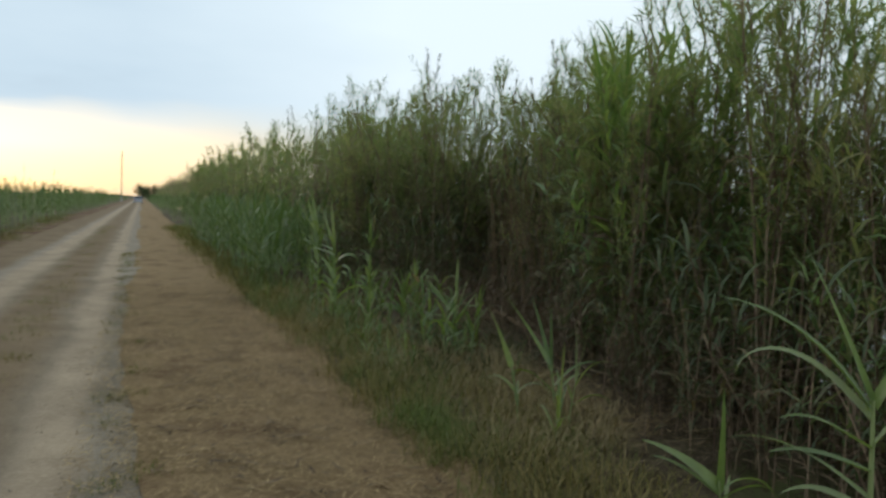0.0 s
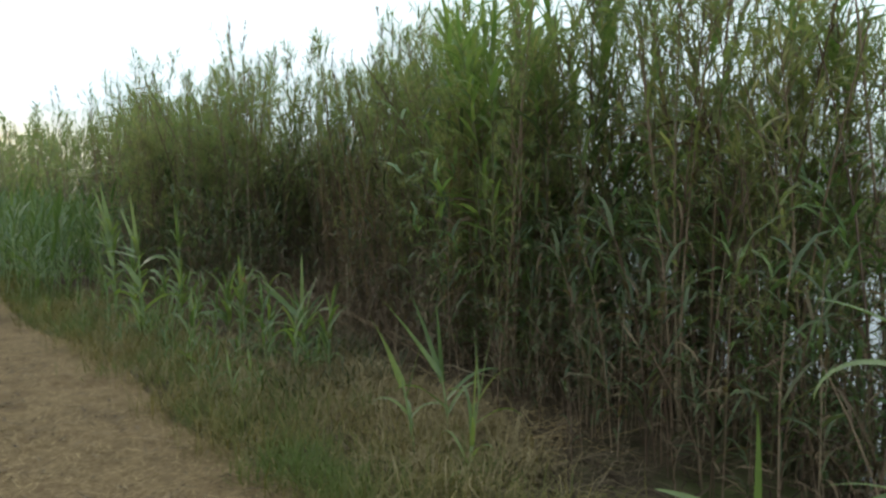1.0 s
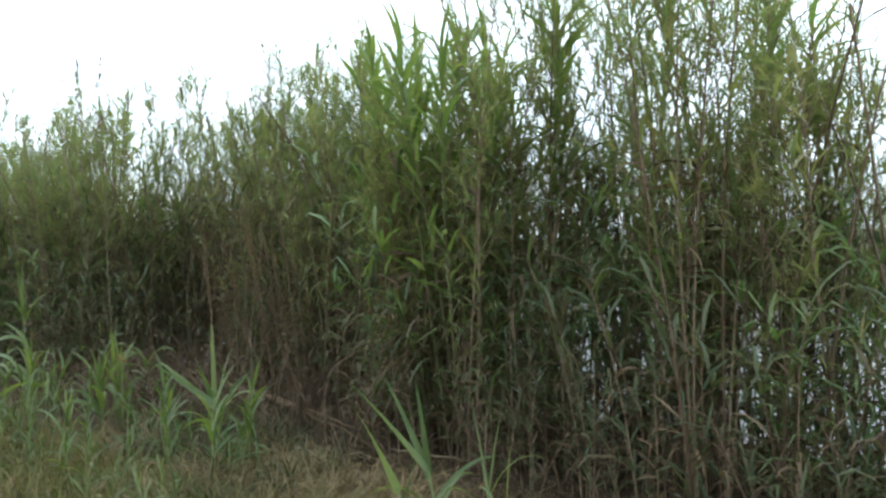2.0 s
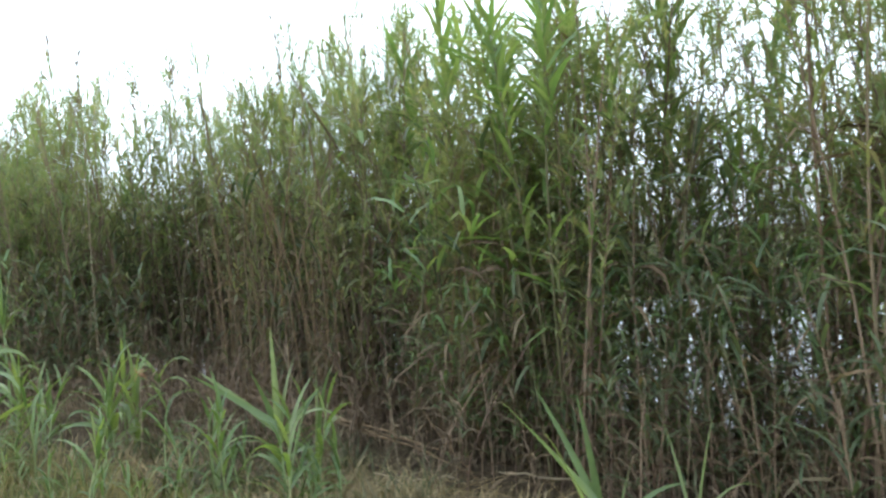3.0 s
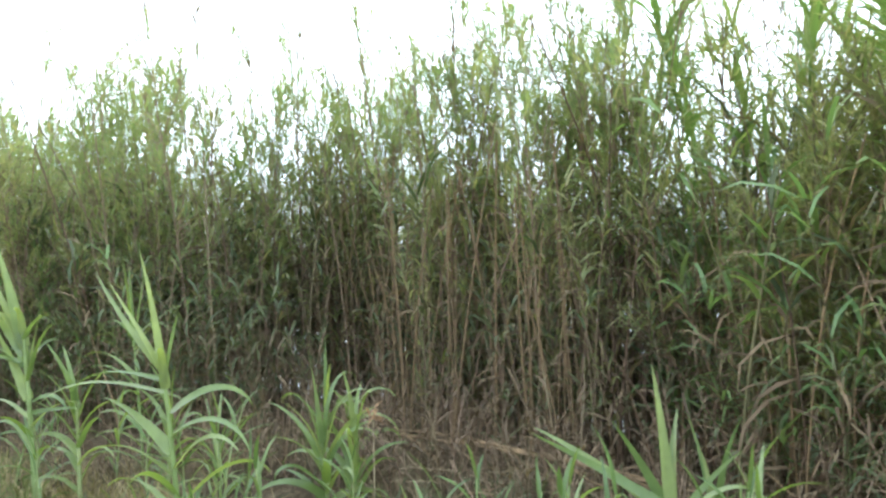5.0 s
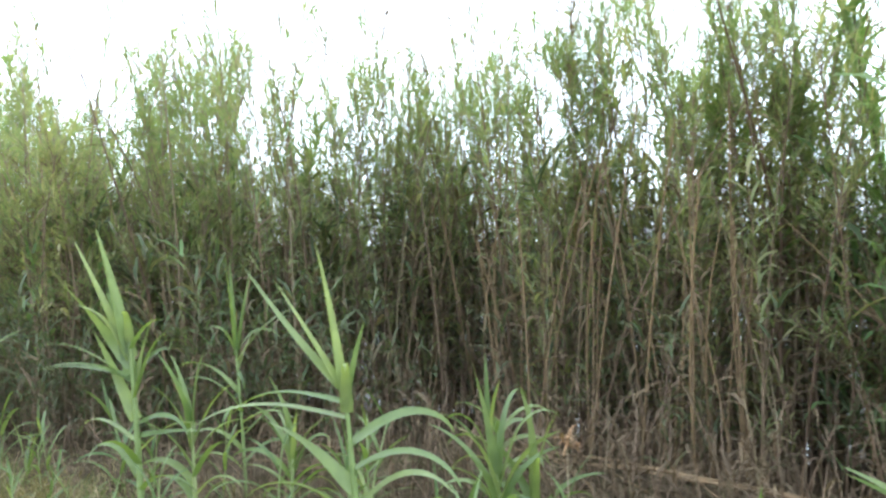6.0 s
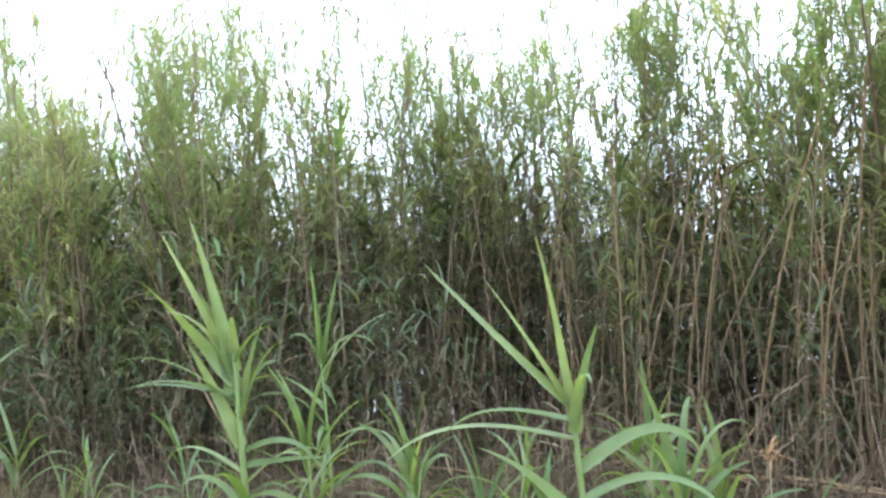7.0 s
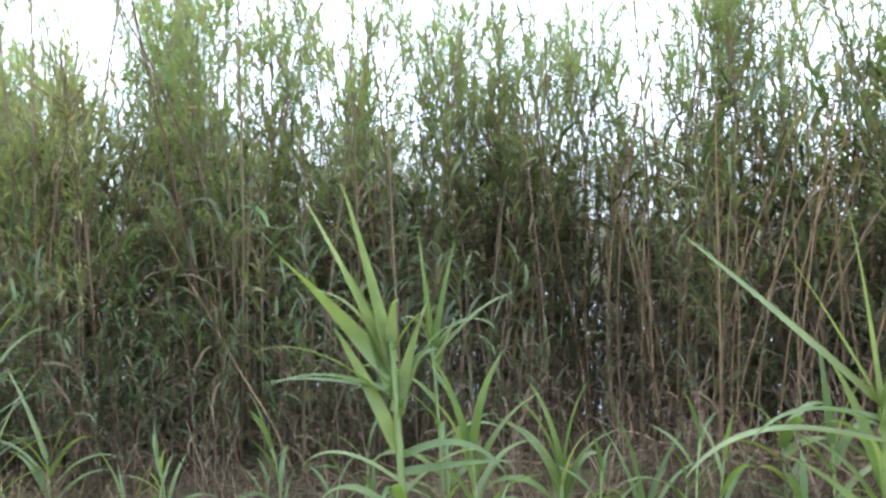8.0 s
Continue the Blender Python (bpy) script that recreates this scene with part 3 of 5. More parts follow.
def windows(q, most):
    """Drops tall growth where the sky shows through low down."""
    gap = np.zeros(len(q))
    for y0, slope, wide in ((8.3, 0.1, 0.18), (10.0, 0.39, 0.26), (9.0, -0.1, 0.1), (7.5, 0.3, 0.18), (4.3, 0.1, 0.3), (5.25, 0.12, 0.3), (4.85, 0.2, 0.2)):
        gap = np.maximum(gap, np.exp(-(((q[:, 1] - y0 - slope * (q[:, 0] - 4.7)) / wide) ** 2)))
    gap = np.maximum(gap, 1.3 * np.exp(-(((q[:, 0] - 7.1) / 0.9) ** 2) - ((q[:, 1] - 11.15) / 0.42) ** 2))
    return q[np.random.default_rng(len(q) + 1).uniform(size=len(q)) > most * gap]


def thin_back(q, most):
    """The belt is only a few canes deep beside the open end."""
    return q[(np.random.default_rng(len(q) + 9).uniform(size=len(q)) > most) | (q[:, 1] < 4.9) | (q[:, 1] > 7.1) | (q[:, 0] < front_edge(q[:, 1]) + 0.55)]


low = thin_back(glint(low, 0.97), 0.5)
dead_ones = scatter(400, 5.2, 6.9, 0, 20, 3.0, 0.2, 3.0, seed=12)
rags = scatter(1000, 3.0, 6.2, 1.5, 18, 0.85, 0.3, 1.0, seed=14)
rags = rags[(rags[:, 0] > low_edge(rags[:, 1])) & (rags[:, 0] < front_edge(rags[:, 1]) + 0.5)]
fringe = np.concatenate([scatter(700, 3.0, 6.2, 1.5, 18, 1.2, 0.3, 2.0, seed=15), scatter(260, 3.0, 5.0, 10.6, 16, 1.2, 0.3, 2.0, seed=18)])
rags = rags[np.random.default_rng(6).uniform(size=len(rags)) > 0.35 * (rags[:, 1] < 6.0)]
extra = scatter(300, 2.9, 4.7, 1.5, 6.3, 1.5, 0.25, 2.0, seed=19)
fringe = np.concatenate([fringe[np.random.default_rng(9).uniform(size=len(fringe)) > 0.4 * ((fringe[:, 1] > 7) & (fringe[:, 1] < 10.8))], extra])
rags = rags[np.random.default_rng(10).uniform(size=len(rags)) > 0.3 * ((rags[:, 1] > 7) & (rags[:, 1] < 11.5))]
fringe = fringe[np.random.default_rng(40).uniform(size=len(fringe)) > 0.3 * (fringe[:, 1] > 11.3)]
rags = rags[np.random.default_rng(45).uniform(size=len(rags)) > 0.75 * (rags[:, 1] > 11.3)]
fringe = np.concatenate([fringe, scatter(230, 3.3, 4.6, 11.0, 14.8, 0.95, 0.3, 2.0, seed=46)])
foot_rags = scatter(300, 3.2, 4.9, 6.6, 11.2, 0.5, 0.3, 1.0, seed=65)
foot_rags = foot_rags[foot_rags[:, 0] > low_edge(foot_rags[:, 1]) - 1.0]
low_rags = np.concatenate([scatter(170, 2.5, 3.7, 10.4, 15, 0.5, 0.3, 1.0, seed=47), scatter(190, 3.55, 4.6, 7.2, 10.2, 0.62, 0.3, 1.0, seed=67)])
fringe = fringe[(fringe[:, 0] > low_edge(fringe[:, 1]) + 0.25) & (fringe[:, 0] < front_edge(fringe[:, 1]) + 0.3)]

inner = np.concatenate([scatter(330, 5.9, 7.4, 6.3, 15, 2.0, 0.25, 2.0, seed=30), scatter(200, 6.5, 7.7, 6.6, 12.4, 1.5, 0.25, 2.0, seed=34)])
hazy = np.concatenate([scatter(330, 4.2, 6.6, 5.0, 11.6, 2.5, 0.22, 2.6, seed=31), scatter(60, 4.3, 5.3, 2.8, 4.6, 2.2, 0.22, 2.6, seed=33), scatter(150, 5.0, 6.6, 8.0, 11.6, 2.8, 0.2, 2.6, seed=32)])
hazy = hazy[(hazy[:, 0] > front_edge(hazy[:, 1]) - 0.1) & (hazy[:, 0] < front_edge(hazy[:, 1]) + 0.75)]
hazy = windows(glint(hazy, 0.8), 0.6)
bushy = np.concatenate([scatter(120, 4.2, 6.2, 3.0, 12, 2.75, 0.14, 2.7, seed=51), scatter(56, 4.2, 5.4, 5.0, 7.4, 2.7, 0.14, 2.7, seed=52), scatter(34, 4.3, 5.0, 5.6, 7.2, 2.5, 0.14, 2.7, seed=56), scatter(14, 4.4, 5.2, 3.3, 4.2, 2.8, 0.1, 2.7, seed=53), scatter(90, 4.0, 6.2, 12, 19, 2.8, 0.14, 2.7, seed=54)])
bushy = bushy[bushy[:, 1] > 3.2 + 0.42 * (bushy[:, 0] - 4.5)]
edge_bushes = [(x, y, float(land(x, y)) - 0.02, 1.0) for x, y in ((4.75, 3.35), (5.05, 3.5), (5.4, 3.65), (4.5, 3.2), (5.0, 3.2))]
bushy = windows(bushy[(bushy[:, 0] > front_edge(bushy[:, 1]) - 0.05) & (bushy[:, 0] < front_edge(bushy[:, 1]) + 1.4)], 0.85)
bushy = np.concatenate([bushy, edge_bushes, windows(scatter(60, 6.1, 7.6, 11.3, 16, 2.9, 0.12, 2.7, seed=57), 0.95)])
fringe = glint(fringe, 0.85)
hung = np.concatenate([scatter(190, 4.2, 5.6, 4.4, 7.8, 1.9, 0.2, 2.0, seed=60), scatter(60, 4.2, 5.2, 3.2, 4.4, 1.8, 0.2, 2.0, seed=61), scatter(130, 3.5, 5.2, 11.4, 14.6, 1.6, 0.25, 2.0, seed=62), scatter(70, 4.3, 5.6, 4.65, 6.3, 1.5, 0.2, 2.0, seed=64)])
leafy_edge = scatter(52, 4.3, 5.5, 4.8, 7.6, 2.5, 0.15, 2.0, seed=63)
leafy_edge = leafy_edge[(leafy_edge[:, 0] > front_edge(leafy_edge[:, 1]) - 0.15) & (leafy_edge[:, 0] < front_edge(leafy_edge[:, 1]) + 0.5)]
hung = open_end(hung[(hung[:, 0] > front_edge(hung[:, 1]) - 0.2) & (hung[:, 0] < front_edge(hung[:, 1]) + 0.6)], 1.0)
hung = np.concatenate([hung, scatter(26, 4.3, 5.1, 2.55, 3.1, 1.9, 0.2, 2.0, seed=66)])
bushy, hazy = thin_back(bushy, 0.7), thin_back(hazy, 0.6)
rest, low, hazy, fringe = open_end(thin_back(windows(rest, 0.8), 0.6), 0.8), open_end(low, 0.95), open_end(hazy, 0.9), open_end(fringe, 0.7)

REED = "tall brown-stemmed reed with narrow green leaves"
reed_kinds = [(mesh_of("reed", a, M_STEM), mesh_of("foliage", b, M_LEAF), mesh_of("dead_leaves", c, M_DEAD)) for a, b, c in CANES]
leggy_kinds = [(mesh_of("reed", a, M_STEM), mesh_of("foliage", b, M_LEAF), mesh_of("dead_leaves", c, M_DEAD)) for a, b, c in LEGGY]
plumed_kind = (mesh_of("reed", PLUMED[0], M_STEM), mesh_of("foliage", PLUMED[1], M_LEAF), mesh_of("dead_leaves", PLUMED[2], M_PLUME))
strong_kinds = [(mesh_of("reed", a, M_GSTEM), mesh_of("foliage", b, M_FRESH), mesh_of("dead_leaves", c, M_DEAD)) for a, b, c in STRONG]
bare_kinds = [(mesh_of("dead_reed", a, M_STEM), mesh_of("dead_leaves", b, M_DEAD)) for a, b in BARE]


def stand(kind, x, y, size, turn, tip=4.5, label=REED):
    ob = tagged(new("reed", kind[0]), label, "reed", "reeds along the canal")
    ob.matrix_world = pose(x, y, float(land(x, y)) - 0.02, rng.normal(0, tip), rng.normal(0, tip), turn) @ Matrix.Scale(size, 4)
    part("foliage", kind[1], ob, "green leaves")
    part("dead_leaves", kind[2], ob, "dry brown hanging leaves")


for k, (x, y, z, size) in enumerate(front):
    stand(leggy_kinds[k % len(leggy_kinds)] if 7.3 < y < 11.6 else reed_kinds[k % len(reed_kinds)], x, y, size, uni(0, 360))
for x, y, tall in ((4.8, 11.75, 4.2), (5.5, 13.9, 4.25), (5.9, 14.2, 4.2), (5.9, 9.6, 4.2), (6.1, 10.9, 3.9), (6.3, 9.2, 3.75), (5.3, 26.5, 5.0), (5.4, 28.5, 5.1), (5.3, 21, 4.6)):
    stand(plumed_kind, x, y, tall / 4.3, uni(0, 360), 0.6, "very tall reed with a feathery brown plume")
# clumps that stand above the rest
for cx, cy, tall in ((6.1, 9.85, 4.15), (6.1, 10.9, 3.75), (5.4, 13.75, 3.8), (5.9, 14.3, 4.0), (6.0, 16.3, 3.8), (5.9, 8.3, 3.75), (5.2, 6.6, 3.8), (5.2, 12.3, 3.8), (6.1, 9.1, 3.9), (5.4, 11.7, 3.6), (5.8, 9.5, 3.6), (5.3, 7.05, 3.6), (5.0, 5.2, 3.8), (5.6, 8.8, 3.4), (5.9, 8.05, 3.7), (6.3, 8.6, 3.8)):
    for k in range(4):
        stand(reed_kinds[(k * 5 + int(cy)) % 12], cx + rng.normal(0, 0.1), cy + rng.normal(0, 0.1), tall / 3.75 * uni(0.86, 1.0), uni(0, 360), 1.5)
for k in range(32):
    y = rng.normal(5.7, 1.5)
    if 4.2 < y < 5.3 and k % 3:
        continue
    stand(strong_kinds[k % len(strong_kinds)], front_edge(y) + uni(-0.05, 1.3), y, uni(0.85, 1.08), uni(0, 360), 4, "tall vigorous green reed with broad leaves")
for x, y, tall, lean in ((4.3, 5.75, 3.6, 9), (4.42, 5.85, 3.4, 8), (4.35, 5.65, 3.2, 10), (4.55, 6.5, 3.5, 2), (4.5, 7.0, 3.3, -3), (4.4, 6.05, 2.9, 6)):
    stem, leaves, old = strong_kinds[int(10 * y) % 8]
    ob = tagged(new("reed", stem), "tall vigorous green reed with a fan of broad bright leaves", "reed", "reeds along the canal")
    ob.matrix_world = pose(x, y, float(land(x, y)) - 0.02, -lean, 0, 0) @ pose(0, 0, 0, 0, 0, uni(0, 360)) @ Matrix.Scale(tall / 3.5, 4)
    part("foliage", leaves, ob, "broad bright green leaves")
    part("dead_leaves", old, ob, "dry brown hanging leaves")
for k in range(14):
    y = uni(7.5, 16)
    stand(strong_kinds[k % len(strong_kinds)], front_edge(y) + uni(0.1, 1.5), y, uni(0.75, 0.95), uni(0, 360), 4, "tall vigorous green reed with broad leaves")
for k, (x, y, z, size) in enumerate(dead_ones[:290]):
    x = front_edge(y) + (uni(-0.1, 0.5) if k < 110 and not 4.5 < y < 7.2 else uni(0.3, 1.5))
    stem, old = bare_kinds[k % len(bare_kinds)]
    ob = tagged(new("dead_reed", stem), "bare tan dead reed standing among green ones", "reed", "dead reeds along the canal")
    ob.matrix_world = pose(x, y, float(land(x, y)) - 0.02, rng.normal(0, 6), rng.normal(0, 6), uni(0, 360)) @ Matrix.Scale(size, 4)
    part("dead_leaves", old, ob, "dry leaf rags")

pale_kinds = [(mesh_of("dead_reed", a, M_TANCANE), mesh_of("dead_leaves", b, M_DEAD)) for a, b in BARE]
for k in range(62):
    y = uni(6.2, 11.4) if k < 30 else (8.3, 8.75, 9.3, 9.6, 10.1, 10.5)[k % 6] + rng.normal(0, 0.14)
    stem, old = pale_kinds[k % len(pale_kinds)]
    ob = tagged(new("dead_reed", stem), "pale tan dead reed standing before green ones", "reed", "dead reeds along the canal")
    ob.matrix_world = pose(front_edge(y) + uni(-0.2, 0.15) - (0.3 if k >= 30 else 0), y, -0.1, rng.normal(0, 5), rng.normal(0, 4), uni(-20, 20)) @ Matrix.Scale(uni(0.5, 0.9), 4)
    part("dead_leaves", old, ob, "dry leaf rags")

thicket("reed_thicket", LEGGY, scatter(24, 4.9, 7.0, 1.0, 5.2, 3.7, 0.1, seed=43), GROWN, "tall reeds bare below beside the water", "reeds")
deep = (rest[:, 1] > 14) | (rest[:, 0] > front_edge(rest[:, 1]) + 1.4)
thicket("reed_thicket", MEDIUM, rest[deep], GROWN, "tall green reeds deep in the thicket", "reeds")
rest = rest[~deep]
thicket("reed_thicket", LEGGY, rest[(rest[:, 1] > 7.3) & (rest[:, 1] < 11.6)], GROWN, "tall reeds bare below with dense green heads", "reeds")
thicket("reed_thicket", CANES, rest[(rest[:, 1] <= 7.3) | (rest[:, 1] >= 11.6)], GROWN, "dense tall green and brown reed thicket on the canal bank", "reeds")
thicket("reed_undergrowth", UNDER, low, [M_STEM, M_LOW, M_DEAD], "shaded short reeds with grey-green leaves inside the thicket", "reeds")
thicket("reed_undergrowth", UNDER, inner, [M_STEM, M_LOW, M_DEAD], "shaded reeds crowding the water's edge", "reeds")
thicket("reed_thicket", BUSHY, bushy, [M_STEM, M_OLIVE, M_DEAD], "bushy olive-green reeds of middling height among the tall ones", "reeds")
thicket("reed_undergrowth", UNDER, leafy_edge, [M_GSTEM, M_FRESH, M_DEAD], "leafy green reeds crowding the thicket's edge", "reeds")
thicket("reed_undergrowth", UNDER, hung, [M_GSTEM, M_DEEP, M_DEAD], "dark green reeds with long hanging leaves at the thicket's edge", "reeds")
thicket("reed_undergrowth", HAZE, hazy, [M_STEM, M_OLIVE, M_DEAD], "olive-green reeds of middling height inside the thicket", "reeds")
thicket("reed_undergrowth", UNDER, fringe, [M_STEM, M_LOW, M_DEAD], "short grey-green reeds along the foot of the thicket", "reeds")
thicket("dead_growth", RAGS, np.concatenate([rags, low_rags]), [M_STEM, M_ROT_SHADE, M_ROT_SHADE], "broken brown stubs and dead leaves at the foot of the reeds", "dead reeds")
thicket("dead_growth", RAGS, foot_rags, [M_STEM, M_DEAD, M_MAT], "knee-high tangle of brown dead stalks and leaves before the reeds", "dead reeds")
thicket("dead_canes", BARE, dead_ones[290:], [M_STEM, M_DEAD], "bare dead canes standing in the thicket", "reeds")
thicket("reed_thicket", LITE, np.concatenate([scatter(720, 4.4, 6.9, 24, 80, grown_height, 0.1, seed=2), scatter(190, 4.3, 7.6, -12, 0, 3.7, 0.1, seed=16)]), GROWN, "dense tall reed thicket further along the canal bank", "reeds")
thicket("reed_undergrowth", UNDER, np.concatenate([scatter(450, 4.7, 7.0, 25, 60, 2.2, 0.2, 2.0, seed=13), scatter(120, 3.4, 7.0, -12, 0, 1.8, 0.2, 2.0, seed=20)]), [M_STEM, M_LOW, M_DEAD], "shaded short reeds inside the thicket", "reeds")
thicket("reed_thicket", FAR, scatter(1000, 4.4, 6.6, 80, 330, 4.4, 0.1, seed=3), GROWN, "far stretch of tall reeds along the road", "reeds")
thicket("reed_thicket", FAR, scatter(520, 24.6, 27.5, -15, 70, 2.6, 0.12, seed=4), GROWN, "green reeds on the far bank of the canal", "reeds")
# younger growth in front
young = scatter(460, 1.9, 4.6, 12.0, 30, 1.75, 0.16, 1.7, 5)
young = young[young[:, 1] > np.maximum(10.1 + 1.17 * young[:, 0], 7.6 + 1.95 * young[:, 0])]
young[:, 3] *= np.interp(young[:, 1], [12, 14], [0.75, 1.0])
field_kinds = [(mesh_of("young_reed", a, M_YSTEM), mesh_of("foliage", b, M_MID)) for a, b in SHOOTS]
for k, (x, y, z, size) in enumerate(young[young[:, 1] < 20]):
    stem, leaves = field_kinds[k % len(field_kinds)]
    ob = tagged(new("young_reed", stem), "green young reed standing in front of the tall thicket", "young reed", "young reeds beside the road")
    ob.matrix_world = pose(x, y, z, rng.normal(0, 4), rng.normal(0, 4), uni(0, 360)) @ Matrix.Scale(size, 4)
    part("foliage", leaves, ob, "broad arching green leaves")
young = young[young[:, 1] >= 20]
thicket("young_reeds", SHOOTS, young, GREEN, "green young reeds growing in front of the tall thicket", "young reeds")
thicket("young_reeds", FAR_SHOOTS, scatter(1100, 1.9, 5.0, 30, 330, 2.0, 0.14, 1.7, 6), GREEN, "green young reeds lining the far road", "young reeds")
thicket("young_reeds", FAR_SHOOTS, np.concatenate([scatter(1000, -8.4, -4.5, -10, 120, 2.3, 0.12, 1.7, 7), scatter(700, -11, -4.6, 120, 330, 2.0, 0.12, 1.7, 8), scatter(800, -7.6, -4.5, -8, 34, 2.2, 0.12, 1.7, 9)]), GREEN, "green field of young reeds across the road", "young reeds")

thicket("plumed_reeds", FAR, scatter(110, -9, -5.2, 16, 200, 2.75, 0.18, seed=17), GROWN, "scattered plumed reeds above the field across the road", "reeds")

# small shoots standing singly between verge and thicket
shoot_meshes = []
for k in range(6):
    shoot_meshes.append(make_young(600 + k, 0.95, 8, 5, 7, (0.3, 0.5), (0.02, 0.034)))


def split_leaves(chunk):
    v, f = chunk
    starts = [0]
    for i in range(1, len(f)):
        if f[i].min() > f[:i].max():
            starts.append(i)
    ends = starts[1:] + [len(f)]
    out = []
    for a, b in zip(starts, ends):
        lo, hi = f[a:b].min(), f[a:b].max()
        out.append((v[lo:hi + 1], f[a:b] - lo))
    return out


shoot_parts = [(mesh_of("young_reed", s, M_YSTEM), [mesh_of("leaf", c, M_YOUNG if k % 4 == 0 else M_MID) for c in split_leaves(l)]) for k, (s, l) in enumerate(shoot_meshes)]
SHOOT_LABEL = "low green reed shoot with arching leaves"


def shoot(kind, x, y, size, turn, label=SHOOT_LABEL):
    stem, leaves = shoot_parts[kind]
    ob = tagged(new("young_reed", stem), label, "young reed", "young reeds beside the verge")
    ob.matrix_world = pose(x, y, float(land(x, y)) - 0.02, rng.normal(0, 5), rng.normal(0, 5), turn) @ Matrix.Scale(size, 4)
    for m in leaves:
        part("leaf", m, ob)


for k in range(44):
    y = uni(7.3, 9.9) if k < 20 else uni(6.4, 7.3) if k < 32 else uni(9.9, 12.2)
    x = uni(2.3 + 0.5 * (y < 7.6), 3.2)
    shoot(k % 6, x, y, uni(0.4, 0.9), uni(0, 360))
for k in range(16):
    y = uni(8.2, 12.2)
    shoot(k % 6, uni(1.9, 2.5), y, uni(0.3, 0.55), uni(0, 360))
verge_rng = np.random.default_rng(92)
for k in range(26):
    shoot(k % 6, verge_rng.uniform(2.0, 2.65), verge_rng.uniform(6.2, 9.2), verge_rng.uniform(0.35, 0.62), verge_rng.uniform(0, 360))


# the large green shoots in front, leaf by leaf: height, heading, slope, nod, length, width, and how late it nods
def big_shoot(x, y, tall, lean, way, leaves, label, seed, thick=0.011):
    r = np.random.default_rng(seed)
    s = np.linspace(0, 1, 9)
    a = radians(way)
    line = np.stack([lean * s**1.6 * math.cos(a), lean * s**1.6 * math.sin(a), tall * s], 1)
    ob = tagged(new("young_reed", mesh_of("young_reed", tube(line, np.linspace(thick, thick * 0.45, 9), 8), M_YSTEM)), label, "young reed", "young reeds beside the verge")
    ob.location = (x, y, float(land(x, y)) - 0.02)
    for h, az, el, nod, length, width, *late in leaves:
        foot = along(line, [h])[0]
        turned = r.uniform(0.7, 1.2) if nod < 40 else r.uniform(-0.4, 0.85)
        c = blades(foot, radians(az + r.normal(0, 6)), radians(el + r.normal(0, 3)), radians(nod * r.uniform(0.8, 1.2)), length * r.uniform(0.98, 1.12), r.uniform(0.92, 1.16) * width, 16, r.normal(0, 0.2), r.normal(0, 0.8), 0.4, late[0] if late else r.uniform(1.2, 2.6), True, -turned * math.sin(radians(az)))
        part("leaf", mesh_of("leaf", c, M_YOUNG), ob)
    return ob


def spray(seed, n, top=82, length=(0.4, 0.62), width=(0.03, 0.048), rank=None):
    """Leaf rows for a shoot: erect at the top, nodding below, one now and then folded over."""
    r = np.random.default_rng(seed)
    rank = r.uniform(0, 360) if rank is None else rank
    rows = []
    for k in range(n):
        s = k / (n - 1)
        folded = r.uniform() < 0.2
        rows.append((0.2 + 0.8 * s**0.8, rank + 180 * (k % 2) + r.normal(0, 32), 45 + (top - 45) * s + r.normal(0, 6), 165 if folded else (125 - 100 * s) * r.uniform(0.6, 1.3), r.uniform(*length) * (0.75 + 0.35 * s), r.uniform(*width), 3.5 if folded else 1.6))
    return rows


TALL = "tall bright green reed shoot with broad arching leaves"
LOW = "bright green reed shoot with upright pointed leaves"
big_shoot(2.58, 10.84, 1.2, 0.05, 108, [
    (0.9, 112, 76, 5, 0.72, 0.08, 2.0), (0.88, 112, 66, 6, 0.74, 0.05), (0.86, 110, 50, 6, 0.66, 0.08), (0.8, 104, 72, 12, 0.5, 0.085), (0.74, -66, 80, 14, 0.46, 0.07), (0.9, 118, 60, 60, 0.44, 0.045, 2.5),
    (0.62, 108, 68, 10, 0.5, 0.066), (0.82, 112, 14, 30, 0.54, 0.036), (0.78, 108, 40, 80, 0.6, 0.036), (0.8, 125, 26, 50, 0.52, 0.032),
    (0.97, 215, 78, 165, 0.24, 0.06, 3.0), (0.94, -62, 60, 70, 0.24, 0.046), (0.72, -68, 74, 60, 0.46, 0.06, 3.0), (0.76, -40, 70, 100, 0.3, 0.06, 2.4),
    (0.6, -72, 34, 100, 0.46, 0.046), (0.52, 108, 32, 105, 0.44, 0.04), (0.48, -60, 46, 110, 0.44, 0.044), (0.55, -78, 14, 8, 0.44, 0.034),
    (0.42, 190, 60, 140, 0.4, 0.058, 2.4), (0.36, 100, 50, 120, 0.42, 0.044), (0.3, -80, 44, 115, 0.44, 0.044), (0.22, 160, 50, 120, 0.36, 0.04), (0.16, -30, 50, 110, 0.34, 0.04)], TALL, 1, 0.021)
big_shoot(2.72, 10.58, 0.72, 0.06, 60, spray(31, 13, 84, (0.36, 0.52), (0.044, 0.06), 115), TALL, 31, 0.015)
